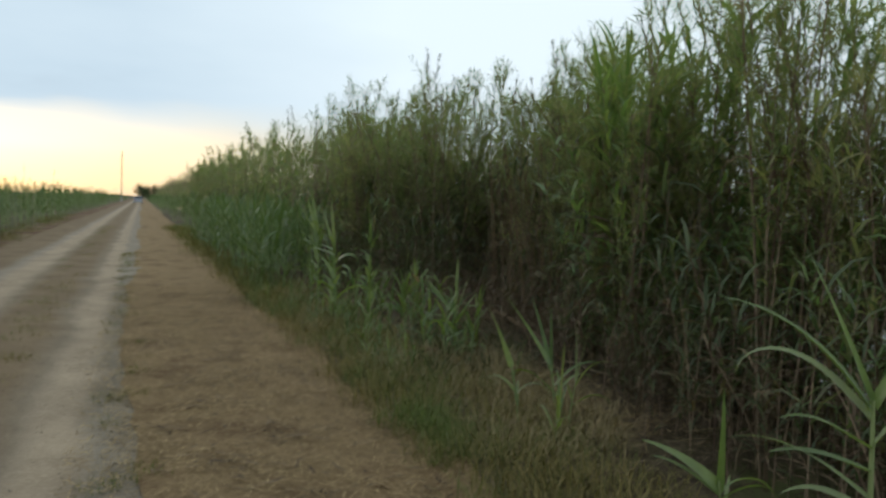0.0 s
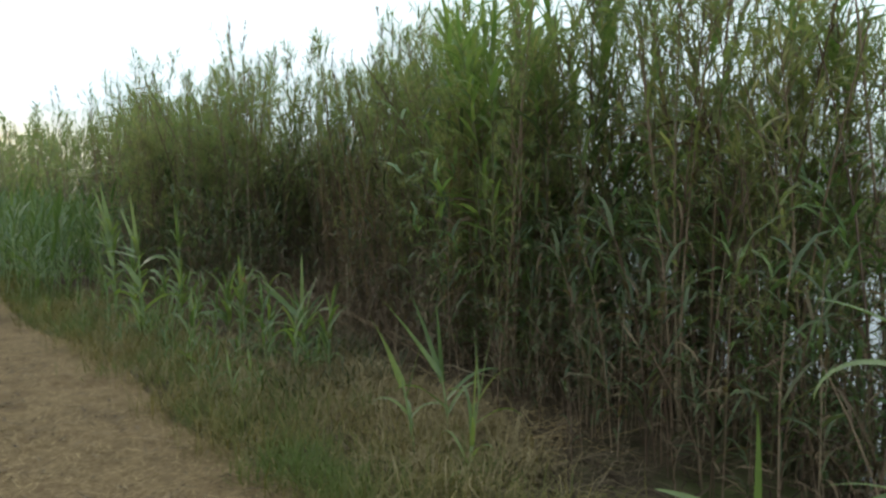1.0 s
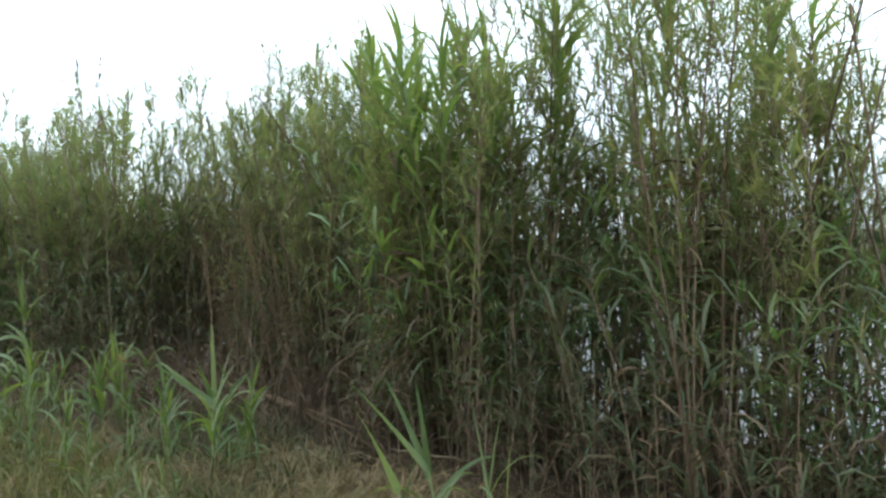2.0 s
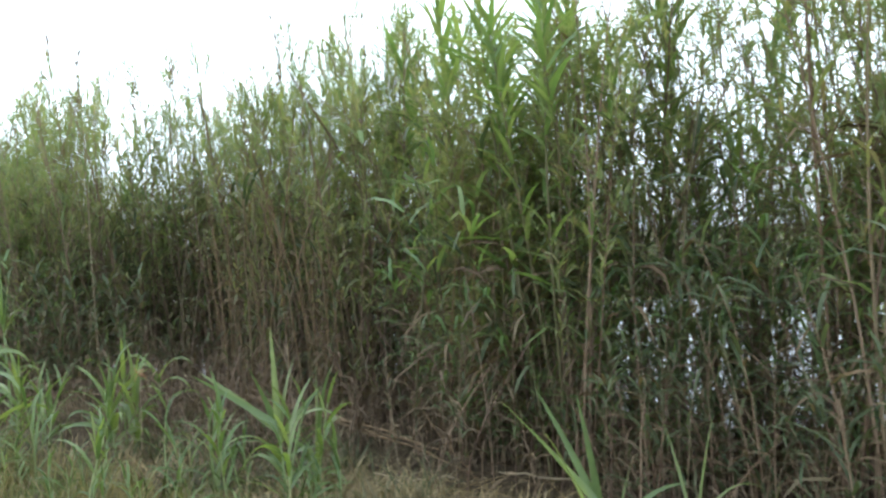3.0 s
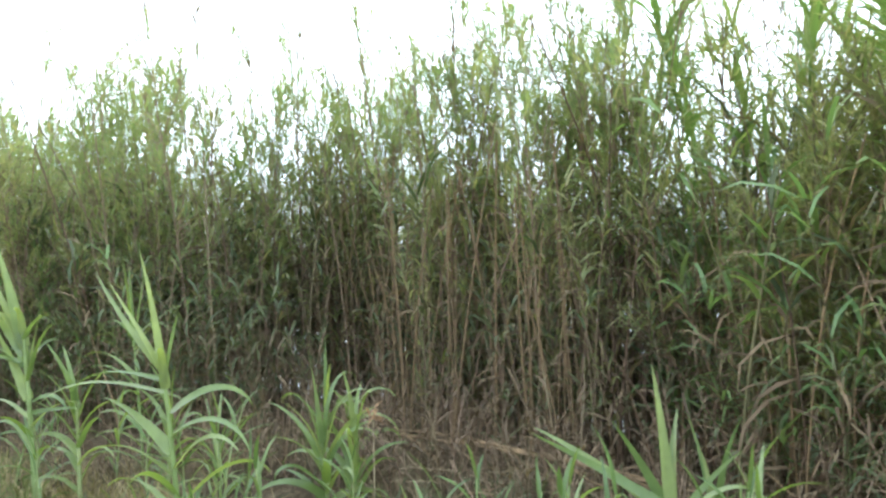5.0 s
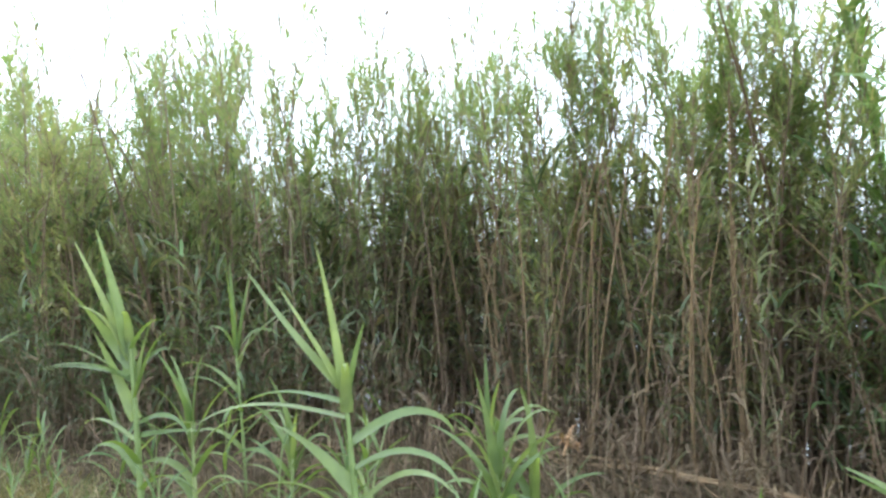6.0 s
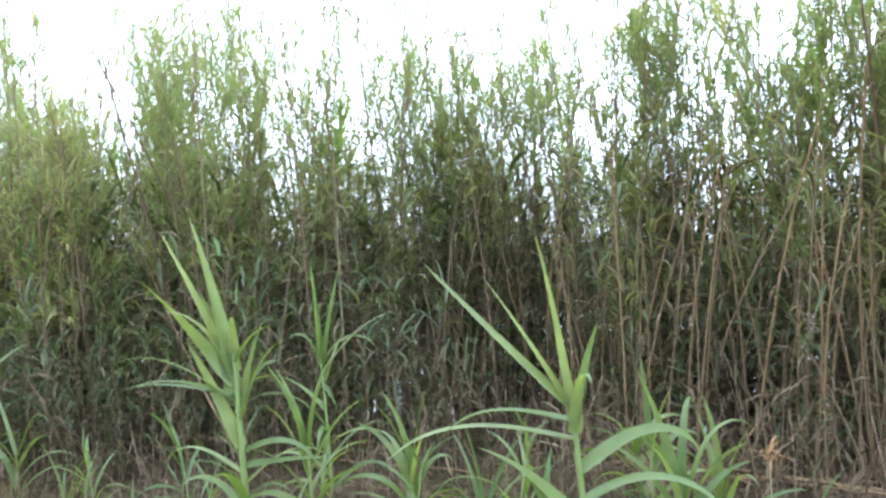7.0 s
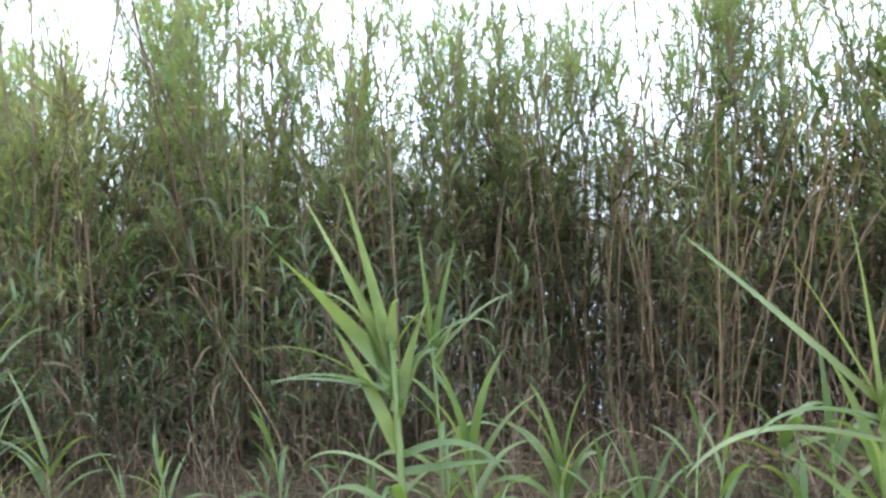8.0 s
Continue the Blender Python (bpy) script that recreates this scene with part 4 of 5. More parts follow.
big_shoot(3.45, 10.98, 1.0, 0.05, 100, [
    (1.0, 130, 87, 4, 0.62, 0.036), (0.96, 60, 84, 6, 0.58, 0.042), (0.95, -60, 78, 8, 0.54, 0.044), (0.93, -64, 56, 45, 0.5, 0.034),
    (0.98, 135, 72, 150, 0.26, 0.034, 3.0), (0.88, -66, 68, 12, 0.34, 0.052), (0.96, -70, 60, 130, 0.4, 0.026, 1.6), (0.86, -100, -40, 20, 0.22, 0.03),
    (0.72, 118, 50, 95, 0.5, 0.04), (0.62, 112, 56, 85, 0.56, 0.045), (0.6, 200, 40, 120, 0.34, 0.05), (0.52, -60, 40, 100, 0.38, 0.044), (0.44, -40, 45, 110, 0.44, 0.046),
    (0.34, 120, 50, 120, 0.46, 0.044), (0.26, -70, 50, 110, 0.44, 0.042), (0.2, 150, 55, 110, 0.4, 0.04)], TALL, 2, 0.013)
big_shoot(2.43, 9.22, 1.06, 0.06, 115, [
    (1.0, 116, 42, 4, 0.76, 0.04), (1.0, 112, 60, 6, 0.52, 0.034), (0.97, 112, 82, 6, 0.64, 0.05, 2.0), (0.95, -70, 80, 10, 0.34, 0.05),
    (0.96, 118, 24, 75, 0.5, 0.045), (0.9, 116, 14, 80, 0.64, 0.05), (0.92, 210, 80, 165, 0.3, 0.056, 3.5), (0.8, -64, 40, 100, 0.5, 0.056),
    (0.7, -60, 34, 95, 0.56, 0.058), (0.62, 112, 48, 30, 0.42, 0.06), (0.55, -80, 48, 110, 0.5, 0.056), (0.5, 135, 44, 110, 0.52, 0.048), (0.42, 190, 50, 130, 0.46, 0.055),
    (0.36, -40, 45, 120, 0.52, 0.055), (0.3, 105, 46, 110, 0.5, 0.05), (0.22, -110, 48, 110, 0.44, 0.045), (0.18, 60, 50, 110, 0.4, 0.045)], TALL, 3, 0.018)
big_shoot(3.3, 9.02, 0.5, 0.04, 90, spray(4, 15, 85, (0.44, 0.56), (0.044, 0.062), 110), LOW, 4, 0.016)
big_shoot(3.38, 8.88, 0.4, 0.04, 40, spray(34, 11, 85, (0.44, 0.54), (0.04, 0.056), 80), LOW, 34)
big_shoot(3.17, 7.0, 0.55, 0.05, 200, [
    (0.95, 122, 32, 8, 0.66, 0.05), (0.9, 112, 40, 18, 0.6, 0.05), (1.0, 60, 86, 8, 0.52, 0.06), (0.9, 100, 62, 12, 0.46, 0.055),
    (0.85, 20, 74, 15, 0.46, 0.06), (0.8, -60, 58, 20, 0.4, 0.045), (0.75, -70, 48, 150, 0.46, 0.045, 2.5), (0.6, 150, 50, 120, 0.42, 0.05),
    (0.55, 200, 55, 130, 0.5, 0.055), (0.5, -30, 45, 120, 0.42, 0.045), (0.4, 100, 45, 120, 0.4, 0.045), (0.3, -90, 45, 110, 0.4, 0.04)], LOW, 5)
big_shoot(3.3, 6.85, 0.4, 0.03, 0, spray(35, 9, 82, (0.36, 0.5), (0.036, 0.052), 90), LOW, 35)
big_shoot(3.05, 4.85, 0.42, 0.05, 120, [
    (1.0, 105, 58, 6, 0.62, 0.04), (0.9, 95, 64, 10, 0.55, 0.04), (0.95, 60, 80, 8, 0.5, 0.04), (0.6, -60, 55, 60, 0.45, 0.04), (0.5, 150, 45, 110, 0.4, 0.04), (0.4, 0, 45, 110, 0.4, 0.04)], LOW, 6)
big_shoot(2.6, 4.62, 0.5, 0.08, 120, [
    (0.95, 128, 68, 14, 0.46, 0.05), (0.8, -50, 74, 8, 0.36, 0.022), (0.6, 130, 50, 150, 0.3, 0.03), (0.55, -50, 55, 130, 0.34, 0.03), (0.4, 60, 50, 110, 0.3, 0.028)], LOW, 7)
big_shoot(2.95, 4.5, 0.42, 0.05, -40, [
    (1.0, -50, 82, 8, 0.46, 0.014), (0.9, 60, 80, 10, 0.4, 0.016), (0.85, -48, 62, 120, 0.4, 0.03, 2.0), (0.6, 120, 60, 120, 0.3, 0.026), (0.5, -60, 40, 110, 0.34, 0.026)], LOW, 17, 0.007)
big_shoot(2.62, 4.15, 0.3, 0.03, 0, spray(37, 7, 80, (0.3, 0.42), (0.022, 0.034)), LOW, 37)
big_shoot(2.39, 1.71, 1.02, 0.04, 180, [
    (1.0, 132, 72, 8, 0.56, 0.036), (0.97, 130, 56, 62, 0.66, 0.058, 1.3), (0.94, 126, 46, 130, 0.6, 0.058, 2.4), (0.98, -40, 68, 20, 0.42, 0.055),
    (0.84, 128, 24, 60, 0.3, 0.05), (0.76, 126, 14, 45, 0.34, 0.05), (0.6, 132, 26, 80, 0.32, 0.055), (0.85, -40, 56, 60, 0.4, 0.045),
    (0.66, 128, 34, 60, 0.5, 0.036), (0.5, -30, 44, 110, 0.44, 0.045), (0.42, 150, 44, 110, 0.42, 0.042), (0.3, 60, 44, 110, 0.4, 0.04)], TALL, 8, 0.015)
big_shoot(2.36, 2.35, 0.5, 0.04, 160, [
    (0.95, 132, 44, 30, 0.35, 0.052), (0.9, 120, 86, 6, 0.42, 0.032), (0.88, 126, 36, 40, 0.3, 0.04), (0.9, -40, 60, 140, 0.26, 0.034), (0.85, -60, 40, 90, 0.24, 0.03), (0.6, 40, 55, 100, 0.3, 0.03), (0.5, 200, 50, 110, 0.36, 0.034)], LOW, 9)
big_shoot(3.5, 9.2, 0.62, 0.03, 40, [
    (1.0, 40, 86, 6, 0.42, 0.045), (0.95, 220, 80, 30, 0.36, 0.05), (0.85, -60, 60, 140, 0.34, 0.05, 2.5), (0.8, 110, 52, 120, 0.4, 0.045),
    (0.6, -70, 46, 120, 0.38, 0.045), (0.5, 120, 44, 120, 0.36, 0.045), (0.35, -30, 40, 120, 0.34, 0.04)], LOW, 14, 0.012)
big_shoot(3.96, 9.34, 0.5, 0.04, 120, [
    (1.0, 110, 70, 120, 0.36, 0.05, 1.8), (0.98, -65, 66, 130, 0.42, 0.055, 1.8), (0.95, 200, 60, 140, 0.4, 0.06, 2.2), (0.85, -80, 40, 130, 0.44, 0.055),
    (0.8, 100, 40, 130, 0.42, 0.05), (0.6, 150, 44, 130, 0.4, 0.05), (0.5, -40, 44, 120, 0.4, 0.05), (0.4, 90, 40, 120, 0.36, 0.045)], "low reed shoot with broad leaves folded over", 15, 0.012)
big_shoot(3.2, 10.35, 0.5, 0.04, 0, spray(10, 15, 84, (0.34, 0.48), (0.04, 0.056), 110), LOW, 10, 0.015)
big_shoot(3.1, 13.6, 0.8, 0.08, 150, spray(16, 12, 74, (0.45, 0.7), (0.024, 0.038), 120), TALL, 16, 0.011)
big_shoot(2.95, 13.0, 0.4, 0.05, 60, spray(18, 9, 70, (0.36, 0.55), (0.024, 0.036), 100), LOW, 18, 0.009)
big_shoot(2.75, 12.35, 0.22, 0.05, 0, spray(11, 8, 74, (0.3, 0.42), (0.02, 0.03), 110), LOW, 11, 0.008)
big_shoot(2.45, 12.9, 0.5, 0.05, 0, spray(12, 9, 70, (0.4, 0.6), (0.02, 0.03), 130), TALL, 12, 0.009)
big_shoot(3.3, 10.0, 0.3, 0.03, 0, spray(13, 9, 84, (0.34, 0.5), (0.022, 0.034), 100), LOW, 13)


# ---- fallen and leaning dead canes ----
def fallen(a, b, sag, thick, label="dry tan reed cane fallen along the foot of the thicket", mat=M_STRAWCANE):
    r = np.random.default_rng(int(1000 * (a[1] + b[1])))
    a, b = np.array(a, float), np.array(b, float)
    s = np.linspace(0, 1, 9)[:, None]
    line = a + (b - a) * s - np.array([0, 0, sag]) * (4 * s * (1 - s)) + r.normal(0, 0.012, (9, 3))
    ob = tagged(new("fallen_cane", mesh_of("fallen_cane", tube(line, np.linspace(thick, thick * 0.5, 9), 6), mat)), label, "dead cane", "fallen dry canes")
    n = 5
    q = r.uniform(0.2, 1, n)
    part("dead_leaves", mesh_of("dead_leaves", blades(along(line, q), r.uniform(0, 6.28, n), r.uniform(-0.4, 0.5, n), r.uniform(0.2, 1.0, n), r.uniform(0.15, 0.35, n), 0.016, 4, 0, r.normal(0, 1, n)), M_DEAD), ob)


for a, b, sag in (((4.6, 9.7, 0.2), (3.95, 6.15, 0.1), -0.12), ((4.5, 9.4, 0.2), (4.05, 6.6, 0.2), -0.06), ((4.45, 8.9, 0.25), (3.95, 6.05, 0.05), -0.08), ((4.55, 8.6, 0.04), (3.85, 6.6, 0.05), 0.0),
                  ((4.5, 8.1, 0.16), (4.25, 6.35, 0.1), 0.02), ((4.1, 9.9, 0.04), (3.9, 11.6, 0.1), 0.0), ((4.5, 12.2, 0.03), (4.1, 10.4, 0.22), 0.0), ((4.6, 13.2, 0.1), (4.1, 11.2, 0.06), 0.0)):
    fallen(a, b, sag, 0.008, mat=M_TANCANE)
heap = np.random.default_rng(91)
for k in range(16):
    y = heap.uniform(4.9, 9.4)
    x = float(low_edge(y)) + heap.uniform(-0.15, 0.5)
    way, reach = heap.normal(1.9, 0.6), heap.uniform(0.5, 1.3)
    fallen((x, y, 0.03), (x + reach * math.cos(way), y + reach * math.sin(way), heap.uniform(0.03, 0.4)), heap.uniform(-0.05, 0.05), heap.uniform(0.005, 0.009), "broken dry reed cane in a loose heap before the thicket", M_STRAWCANE if k % 2 else M_TANCANE)
LEANING = "dead tan cane leaning across the reed thicket"
for a, b in (((6.0, 11.05, -0.1), (6.85, 12.35, 3.0)), ((5.95, 11.15, -0.1), (6.7, 12.25, 2.8)), ((6.05, 11.0, -0.1), (6.8, 12.05, 2.5)), ((4.05, 12.15, 0.0), (4.5, 14.05, 2.55)), ((4.2, 12.7, 0.0), (4.6, 13.3, 2.1)),
             ((4.8, 6.95, -0.05), (6.05, 8.2, 3.1)), ((6.0, 10.55, -0.1), (5.7, 10.95, 2.6)), ((5.9, 9.95, -0.1), (5.65, 10.4, 2.5)), ((5.6, 9.1, -0.1), (5.9, 9.35, 2.9)), ((5.65, 9.4, -0.1), (6.1, 9.3, 2.7)),
             ((5.3, 8.0, -0.1), (5.7, 8.5, 2.6)), ((4.9, 6.3, -0.1), (5.3, 8.0, 1.8)), ((4.6, 4.4, -0.1), (5.2, 4.45, 2.7)), ((4.62, 4.5, -0.1), (5.15, 4.55, 2.3)), ((6.0, 10.2, -0.1), (6.3, 9.7, 2.6)), ((6.2, 10.6, -0.1), (6.6, 10.95, 2.7))):
    fallen(a, b, 0.06, 0.009, LEANING, M_TANCANE)

# a dried flower head in front of the thicket
r = np.random.default_rng(77)
head = tagged(new("dried_flower_head", mesh_of("dried_flower_head", tube([(0, 0, -0.02), (0.01, 0.0, 0.35), (0.03, 0.01, 0.68)], [0.004, 0.003, 0.002], 5), M_STRAWCANE)), "small dead brown flower head on a thin stalk", "dried plant")
head.location = (3.31, 8.69, 0)
part("tassel", mesh_of("tassel", blades(np.tile((0.03, 0.01, 0.68), (22, 1)) + r.normal(0, 0.012, (22, 3)), r.uniform(0, 6.28, 22), r.uniform(-0.3, 1.2, 22), r.uniform(0.6, 2.0, 22), r.uniform(0.05, 0.1, 22), 0.012, 4), M_RUST), head, "rusty brown tassel")


# ---- grass, straw and litter ----
def turf(name, n, x0, x1, y0, y1, tall, mat, label, category, seed, width=0.005, nod=(0.4, 1.6), flat=False, clump=0.0, segs=2):
    r = np.random.default_rng(seed)
    x, y = r.uniform(x0, x1, n), r.uniform(y0, y1, n)
    if clump:
        c = np.stack([r.uniform(x0, x1, n // 40), r.uniform(y0, y1, n // 40)], 1)
        pick = c[r.integers(len(c), size=n)]
        x, y = pick[:, 0] + r.normal(0, clump, n), pick[:, 1] + r.normal(0, clump, n)
    if not flat and x0 > 1.5:
        x = np.minimum(x, low_edge(y) - np.abs(r.normal(0, 0.25, n)))
    el = r.uniform(-0.05, 0.25, n) if flat else r.uniform(0.7, 1.5, n)
    z = land(x, y) + (r.uniform(0.012, 0.05, n) if flat else -0.01)
    c = blades(np.stack([x, y, z], 1), r.uniform(0, 6.28, n), el, r.uniform(-0.1, 0.3, n) if flat else r.uniform(*nod, n), r.uniform(*tall, n), width * r.uniform(0.6, 1.3, n), segs, r.normal(0, 0.3, n))
    return tagged(new(name, mesh_of(name, c, mat)), label, category, kind="stuff")


turf("cut_grass", 3200, -0.34, 0.06, 1.5, 14, (0.04, 0.13), M_STRAW, "stray straw blown onto the gravel", "straw", 29, 0.006, flat=True)
turf("verge_grass", 2600, -0.22, 0.12, 1.5, 22, (0.03, 0.12), M_GRASS, "short dry grass at the edge of the gravel", "grass", 33, 0.005, clump=0.07)
turf("fallen_leaves", 700, 0.0, 2.2, 1.5, 13, (0.06, 0.16), M_DEAD, "brown fallen reed leaves on the verge", "leaves", 34, 0.022, flat=True)
turf("cut_grass", 15000, -0.12, 1.95, 1.5, 14, (0.03, 0.11), M_STRAW, "cut straw lying on the mown verge", "straw", 21, 0.005, flat=True)
turf("cut_grass", 17000, -0.05, 1.9, 1.5, 14, (0.03, 0.12), M_STRAW, "cut straw in thin drifts on the mown verge", "straw", 38, 0.005, flat=True, clump=0.17)
turf("cut_grass", 1300, 0.0, 1.95, 1.5, 13, (0.03, 0.09), M_ROT_SHADE, "dark crumbs of old straw on the mown verge", "straw", 39, 0.012, flat=True, clump=0.12)
turf("verge_grass", 21000, 1.75, 2.8, 1.5, 14, (0.12, 0.4), M_GRASS, "fine dry and green grass along the verge", "grass", 22, 0.005, (1.0, 2.6), clump=0.11, segs=3)
turf("dry_straw", 1500, 2.5, 3.7, 4.2, 8.6, (0.2, 0.6), M_STRAW, "pale dry straw matted before the reeds", "straw", 35, 0.008, flat=True, segs=3, clump=0.2)
turf("dry_straw", 4200, 2.25, 3.5, 4.0, 7.2, (0.2, 0.5), M_TUSSOCK, "tan dry grass fallen over in soft heaps before the reeds", "dry grass", 36, 0.006, (1.7, 3.0), clump=0.16, segs=4)
turf("dry_straw", 2300, 1.9, 3.4, 7.4, 13.5, (0.2, 0.5), M_TUSSOCK, "tan dry grass along the verge", "dry grass", 37, 0.006, (1.6, 2.8), clump=0.14, segs=4)
turf("dry_straw", 5000, 2.3, 4.2, 3.5, 13.5, (0.2, 0.55), M_MAT, "brown dry straw matted before the reeds", "straw", 28, 0.008, flat=True, segs=3)
turf("verge_grass", 9000, 1.7, 2.6, 14, 40, (0.15, 0.4), M_GRASS, "dry and green grass along the verge", "grass", 23, 0.01, clump=0.2)
turf("long_grass", 1100, 2.5, 4.3, 6.0, 9.8, (0.18, 0.5), M_LONG, "long pale green grass before the reeds", "grass", 25, 0.013, (0.8, 2.4), clump=0.1, segs=4)
r = np.random.default_rng(90)
n = 3600
at = np.stack([np.where(r.uniform(size=n) < 0.55, r.normal(-0.1, 0.16, n), r.uniform(-3.4, 0.1, n)), r.uniform(1.5, 16, n), np.zeros(n)], 1)
corner = np.array([(1, 0, 0), (0, 1, 0), (-1, 0, 0), (0, -1, 0), (0, 0, 0.7), (0, 0, -0.4)], float)
face = np.array([(0, 1, 4), (1, 2, 4), (2, 3, 4), (3, 0, 4), (1, 0, 5), (2, 1, 5), (3, 2, 5), (0, 3, 5)])
stone = at[:, None] + corner[None] * r.uniform(0.003, 0.009, (n, 1, 1)) * r.uniform(0.6, 1.3, (n, 6, 1)) + (0, 0, 0.006)
tagged(new("gravel", mesh_of("gravel", (stone.reshape(-1, 3), (face[None] + 6 * np.arange(n)[:, None, None]).reshape(-1, 3)), M_STONE, smooth=False)), "loose grey and brown gravel scattered on the road", "gravel", kind="stuff")
turf("road_grass", 5000, -1.5, -0.9, 2, 40, (0.03, 0.1), M_GRASS, "thin dry grass between the wheel tracks", "grass", 26, 0.004, clump=0.1)
turf("verge_grass", 7000, -5.1, -3.6, 6, 60, (0.06, 0.25), M_GRASS, "dry grass along the far verge", "grass", 27, 0.01, clump=0.2)
turf("reed_litter", 14000, 2.3, 7.0, 0, 16, (0.12, 0.5), M_ROT_SHADE, "dead reed leaves lying beneath the thicket", "litter", 24, 0.014, flat=True)


# ---- far along the road ----
def box(bm, x0, x1, y0, y1, z0, z1, taper=0.0):
    vs = []
    for z, t in ((z0, 0), (z1, taper)):
        vs.append([bm.verts.new(p) for p in ((x0 + t, y0 + t, z), (x1 - t, y0 + t, z), (x1 - t, y1 - t, z), (x0 + t, y1 - t, z))])
    lo, hi = vs
    bm.faces.new(lo[::-1]), bm.faces.new(hi)
    for k in range(4):
        bm.faces.new((lo[k], lo[(k + 1) % 4], hi[(k + 1) % 4], hi[k]))


def solid(name, build, mat, bevel=0.0):
    bm = bmesh.new()
    build(bm)
    if bevel:
        bmesh.ops.bevel(bm, geom=list(bm.edges), offset=bevel, segments=2, affect="EDGES", profile=0.6)
    bmesh.ops.recalc_face_normals(bm, faces=list(bm.faces))
    me = bpy.data.meshes.new(name)
    bm.to_mesh(me)
    bm.free()
    me.materials.append(mat)
    return me


def plain(name, colour, rough=0.5, metal=0.0):
    m, tree, bsdf = material(name, rough, 0.4)
    bsdf.inputs["Metallic"].default_value = metal
    tree.links.new(mixed(tree, 0.3, colour, ramp(tree, grain(tree, 6, 4), [(0.3, (0.6, 0.6, 0.6)), (0.7, (1.2, 1.2, 1.2))]), "MULTIPLY"), bsdf.inputs["Base Color"])
    return m


M_PAINT, M_PANE, M_TYRE = plain("car_paint", (0.34, 0.36, 0.38), 0.35), plain("car_glass", (0.02, 0.025, 0.03), 0.08), plain("tyre", (0.02, 0.02, 0.02), 0.85)
M_LAMP, M_POLE, M_BARK = plain("lamp_glass", (0.3, 0.05, 0.04), 0.2), plain("weathered_pole", (0.36, 0.33, 0.29), 0.85), plain("bark", (0.12, 0.09, 0.065), 0.9)
M_TREE = leafy("tree_leaf", [(0.0, (0.080, 0.112, 0.060)), (0.5, (0.128, 0.168, 0.085)), (1.0, (0.176, 0.208, 0.111))], 0.3, 0.6)

car = tagged(new("car"), "silver hatchback standing on the farm road", "car")
car.location = (0.95, 160, 0)
shell = part("body", solid("body", lambda bm: box(bm, -0.86, 0.86, -2.05, 2.05, 0.28, 0.92, 0.06), M_PAINT, 0.08), car)
part("roof", solid("roof", lambda bm: box(bm, -0.78, 0.78, -1.95, 0.95, 0.9, 1.48, 0.2), M_PAINT, 0.06), car)
part("rear_window", solid("rear_window", lambda bm: box(bm, -0.56, 0.56, -1.93, -1.8, 1.0, 1.36, 0.03), M_PANE), car)
for x in (-0.72, 0.72):
    part("side_window", solid("side_window", lambda bm: box(bm, x - 0.03, x + 0.03, -1.6, 0.6, 1.0, 1.34, 0.01), M_PANE), car)
    part("rear_light", solid("rear_light", lambda bm: box(bm, x - 0.1, x + 0.1, -2.08, -2.0, 0.66, 0.86, 0.01), M_LAMP), car)
    for y in (-1.3, 1.3):
        wheel = part("wheel", mesh_of("wheel", tube([(x - 0.1, y, 0.31), (x - 0.09, y, 0.31), (x + 0.09, y, 0.31), (x + 0.1, y, 0.31)], [0.2, 0.31, 0.31, 0.2], 14), M_TYRE), car)
        side = 0.105 if x > 0 else -0.105
        part("rim", mesh_of("rim", tube([(x + side * 0.9, y, 0.31), (x + side, y, 0.31), (x + side * 1.05, y, 0.31)], [0.19, 0.18, 0.02], 12), M_PAINT), wheel, "silver wheel rim")

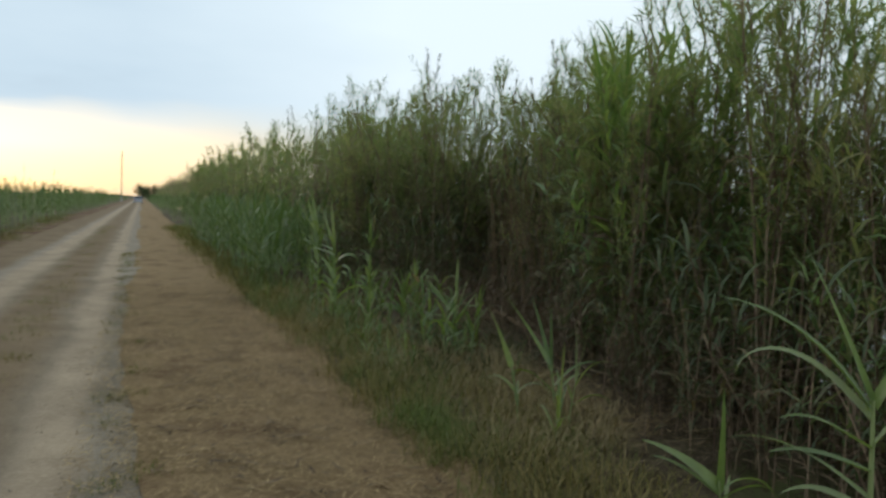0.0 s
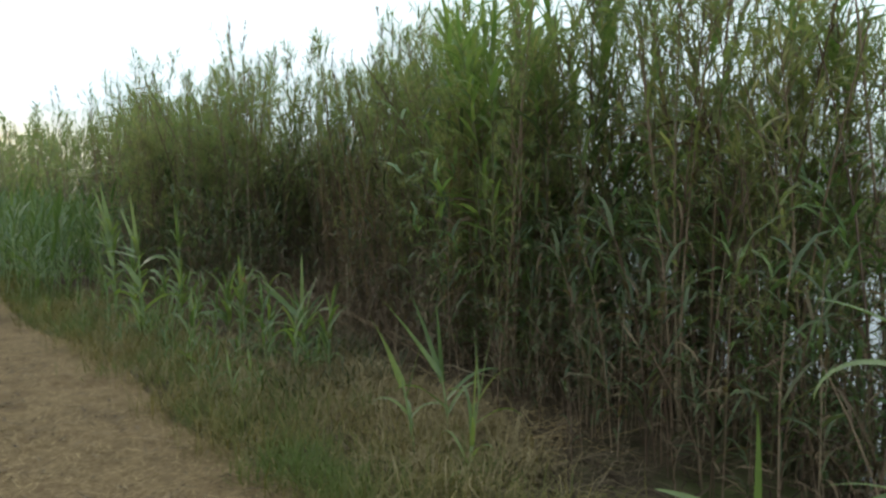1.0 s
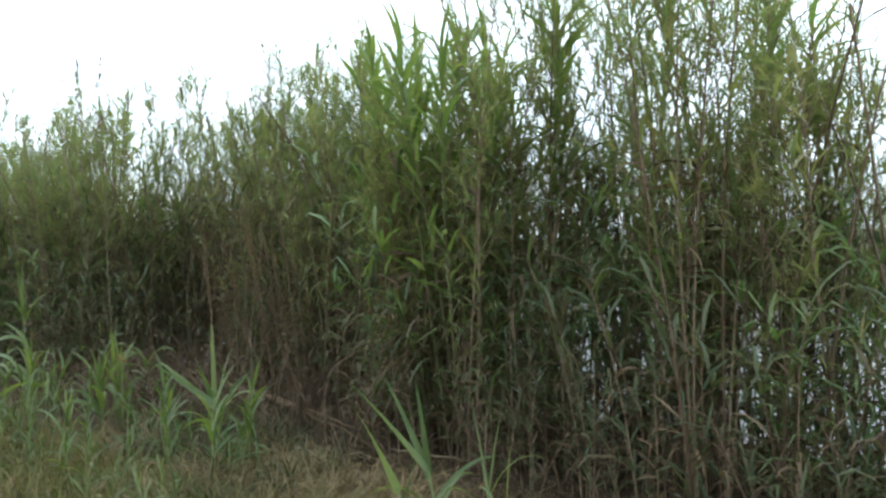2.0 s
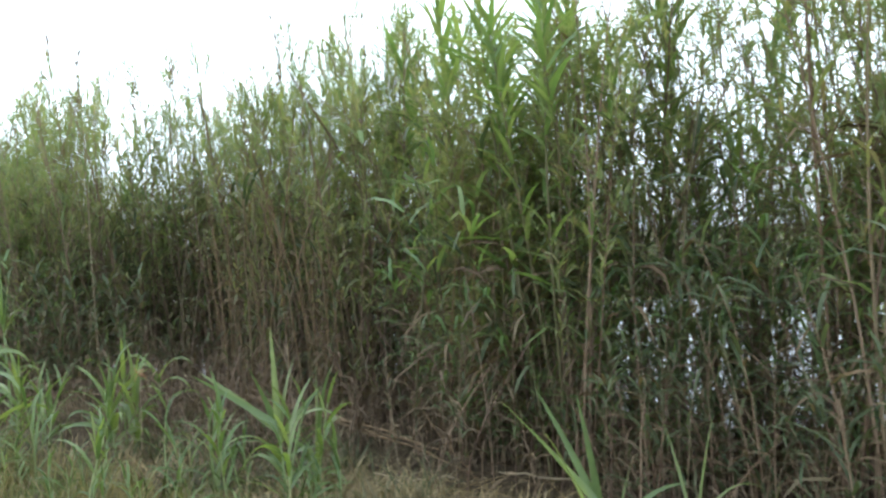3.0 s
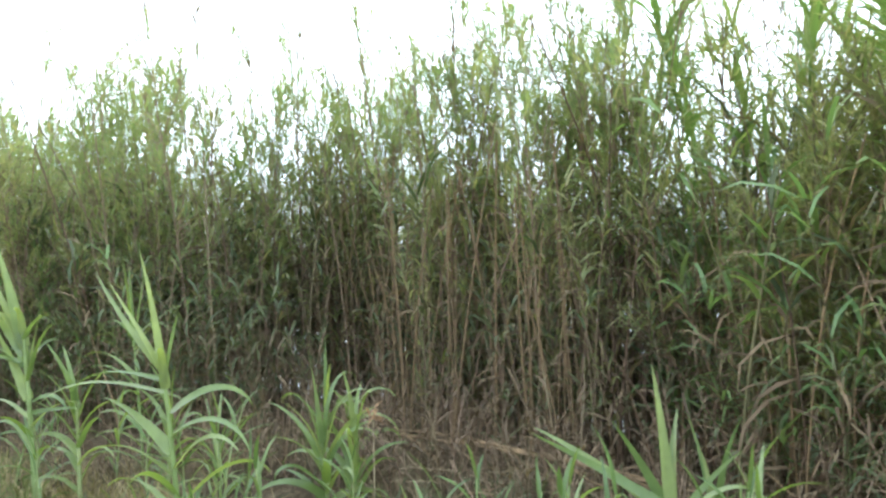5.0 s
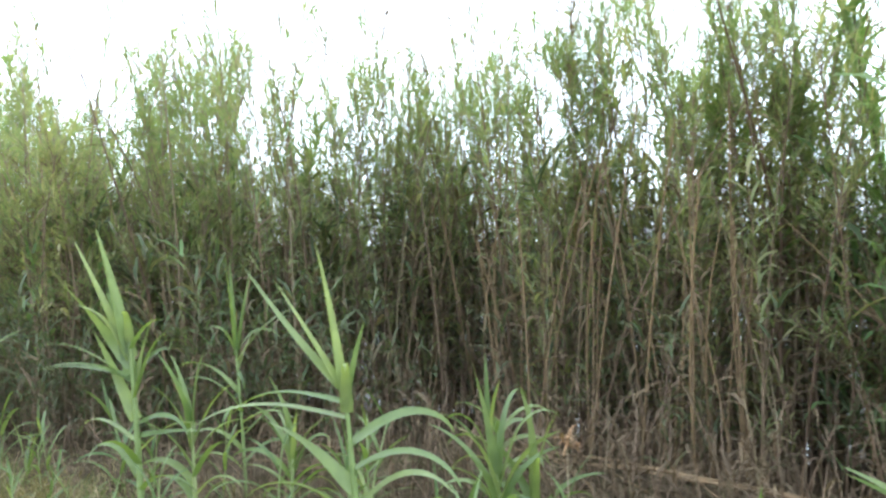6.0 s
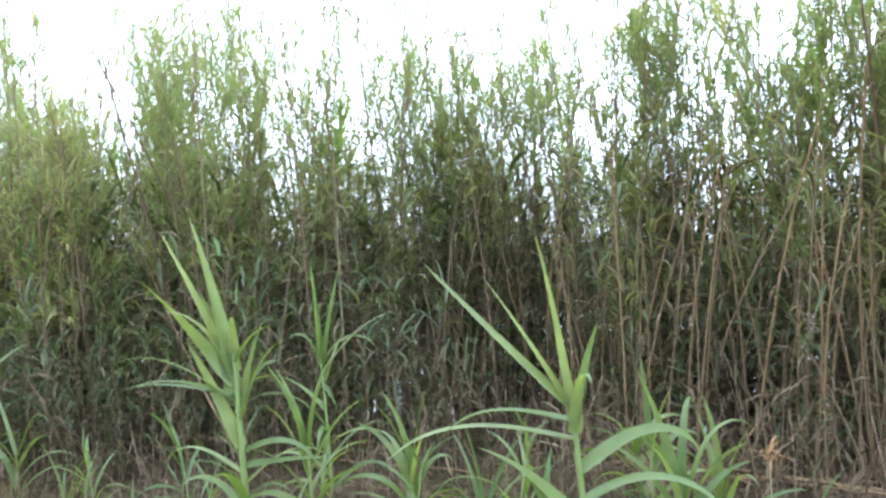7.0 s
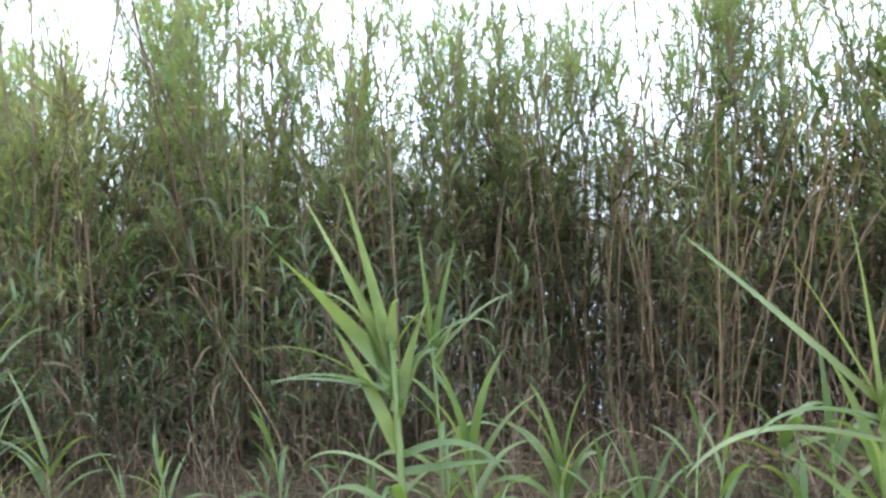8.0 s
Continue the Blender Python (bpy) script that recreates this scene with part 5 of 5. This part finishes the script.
pole = tagged(new("utility_pole", mesh_of("utility_pole", tube([(0, 0, -0.1), (0, 0, 4), (0.02, 0, 8), (0.03, 0, 11.5)], [0.16, 0.145, 0.13, 0.11], 10), M_POLE)), "grey wooden utility pole beside the farm road", "utility pole")
pole.location = (-2.4, 185, 0)
part("cap", mesh_of("cap", tube([(0.03, 0, 11.49), (0.03, 0, 11.56), (0.03, 0, 11.6)], [0.15, 0.14, 0.02], 10), M_POLE), pole)


def tree(x, y, tall, wide, seed, label):
    r = np.random.default_rng(seed)
    trunk = np.array([(0, 0, -0.1), (0.1, 0, tall * 0.25), (0.05, 0.1, tall * 0.6), (0.1, 0.1, tall * 0.85)])
    wood, spots = [tube(trunk, [0.28, 0.22, 0.13, 0.04], 8)], []
    for k in range(16):
        z = r.uniform(0.2, 0.75) * tall
        a, reach = r.uniform(0, 6.28), wide * r.uniform(0.5, 1.0) * (1.0 - 0.45 * z / tall)
        foot = along(trunk, [z / tall])[0]
        end = foot + (math.cos(a) * reach, math.sin(a) * reach, r.uniform(0.05, 0.3) * tall)
        wood.append(tube([foot, (foot + end) / 2 + (0, 0, 0.15), end], [0.07, 0.045, 0.015], 5))
        for _ in range(34):
            spots.append(foot + (end - foot) * r.uniform(0.35, 1.1) + r.normal(0, wide * 0.13, 3))
    spots = np.array(spots)
    n = len(spots)
    ob = tagged(new("tree", mesh_of("tree", joined(wood), M_BARK)), label, "tree", "trees at the road's end")
    ob.location = (x, y, 0)
    k = 3
    base = np.repeat(spots, k, 0) + r.normal(0, 0.12, (n * k, 3))
    part("crown", mesh_of("crown", blades(base, r.uniform(0, 6.28, n * k), r.uniform(-0.6, 1.2, n * k), r.uniform(0, 1.5, n * k), r.uniform(0.3, 0.55, n * k), r.uniform(0.17, 0.3, n * k), 2), M_TREE), ob, "dense dark green crown")


for k, (x, y, tall, wide) in enumerate(((2.4, 240, 5.6, 3.2), (4.6, 236, 5.4, 3.0), (10.6, 228, 6.6, 3.0), (13.5, 224, 7.2, 3.4), (18, 230, 7.8, 3.8))):
    tree(x, y, tall, wide, 900 + k, "dark green broadleaf tree at the end of the road")
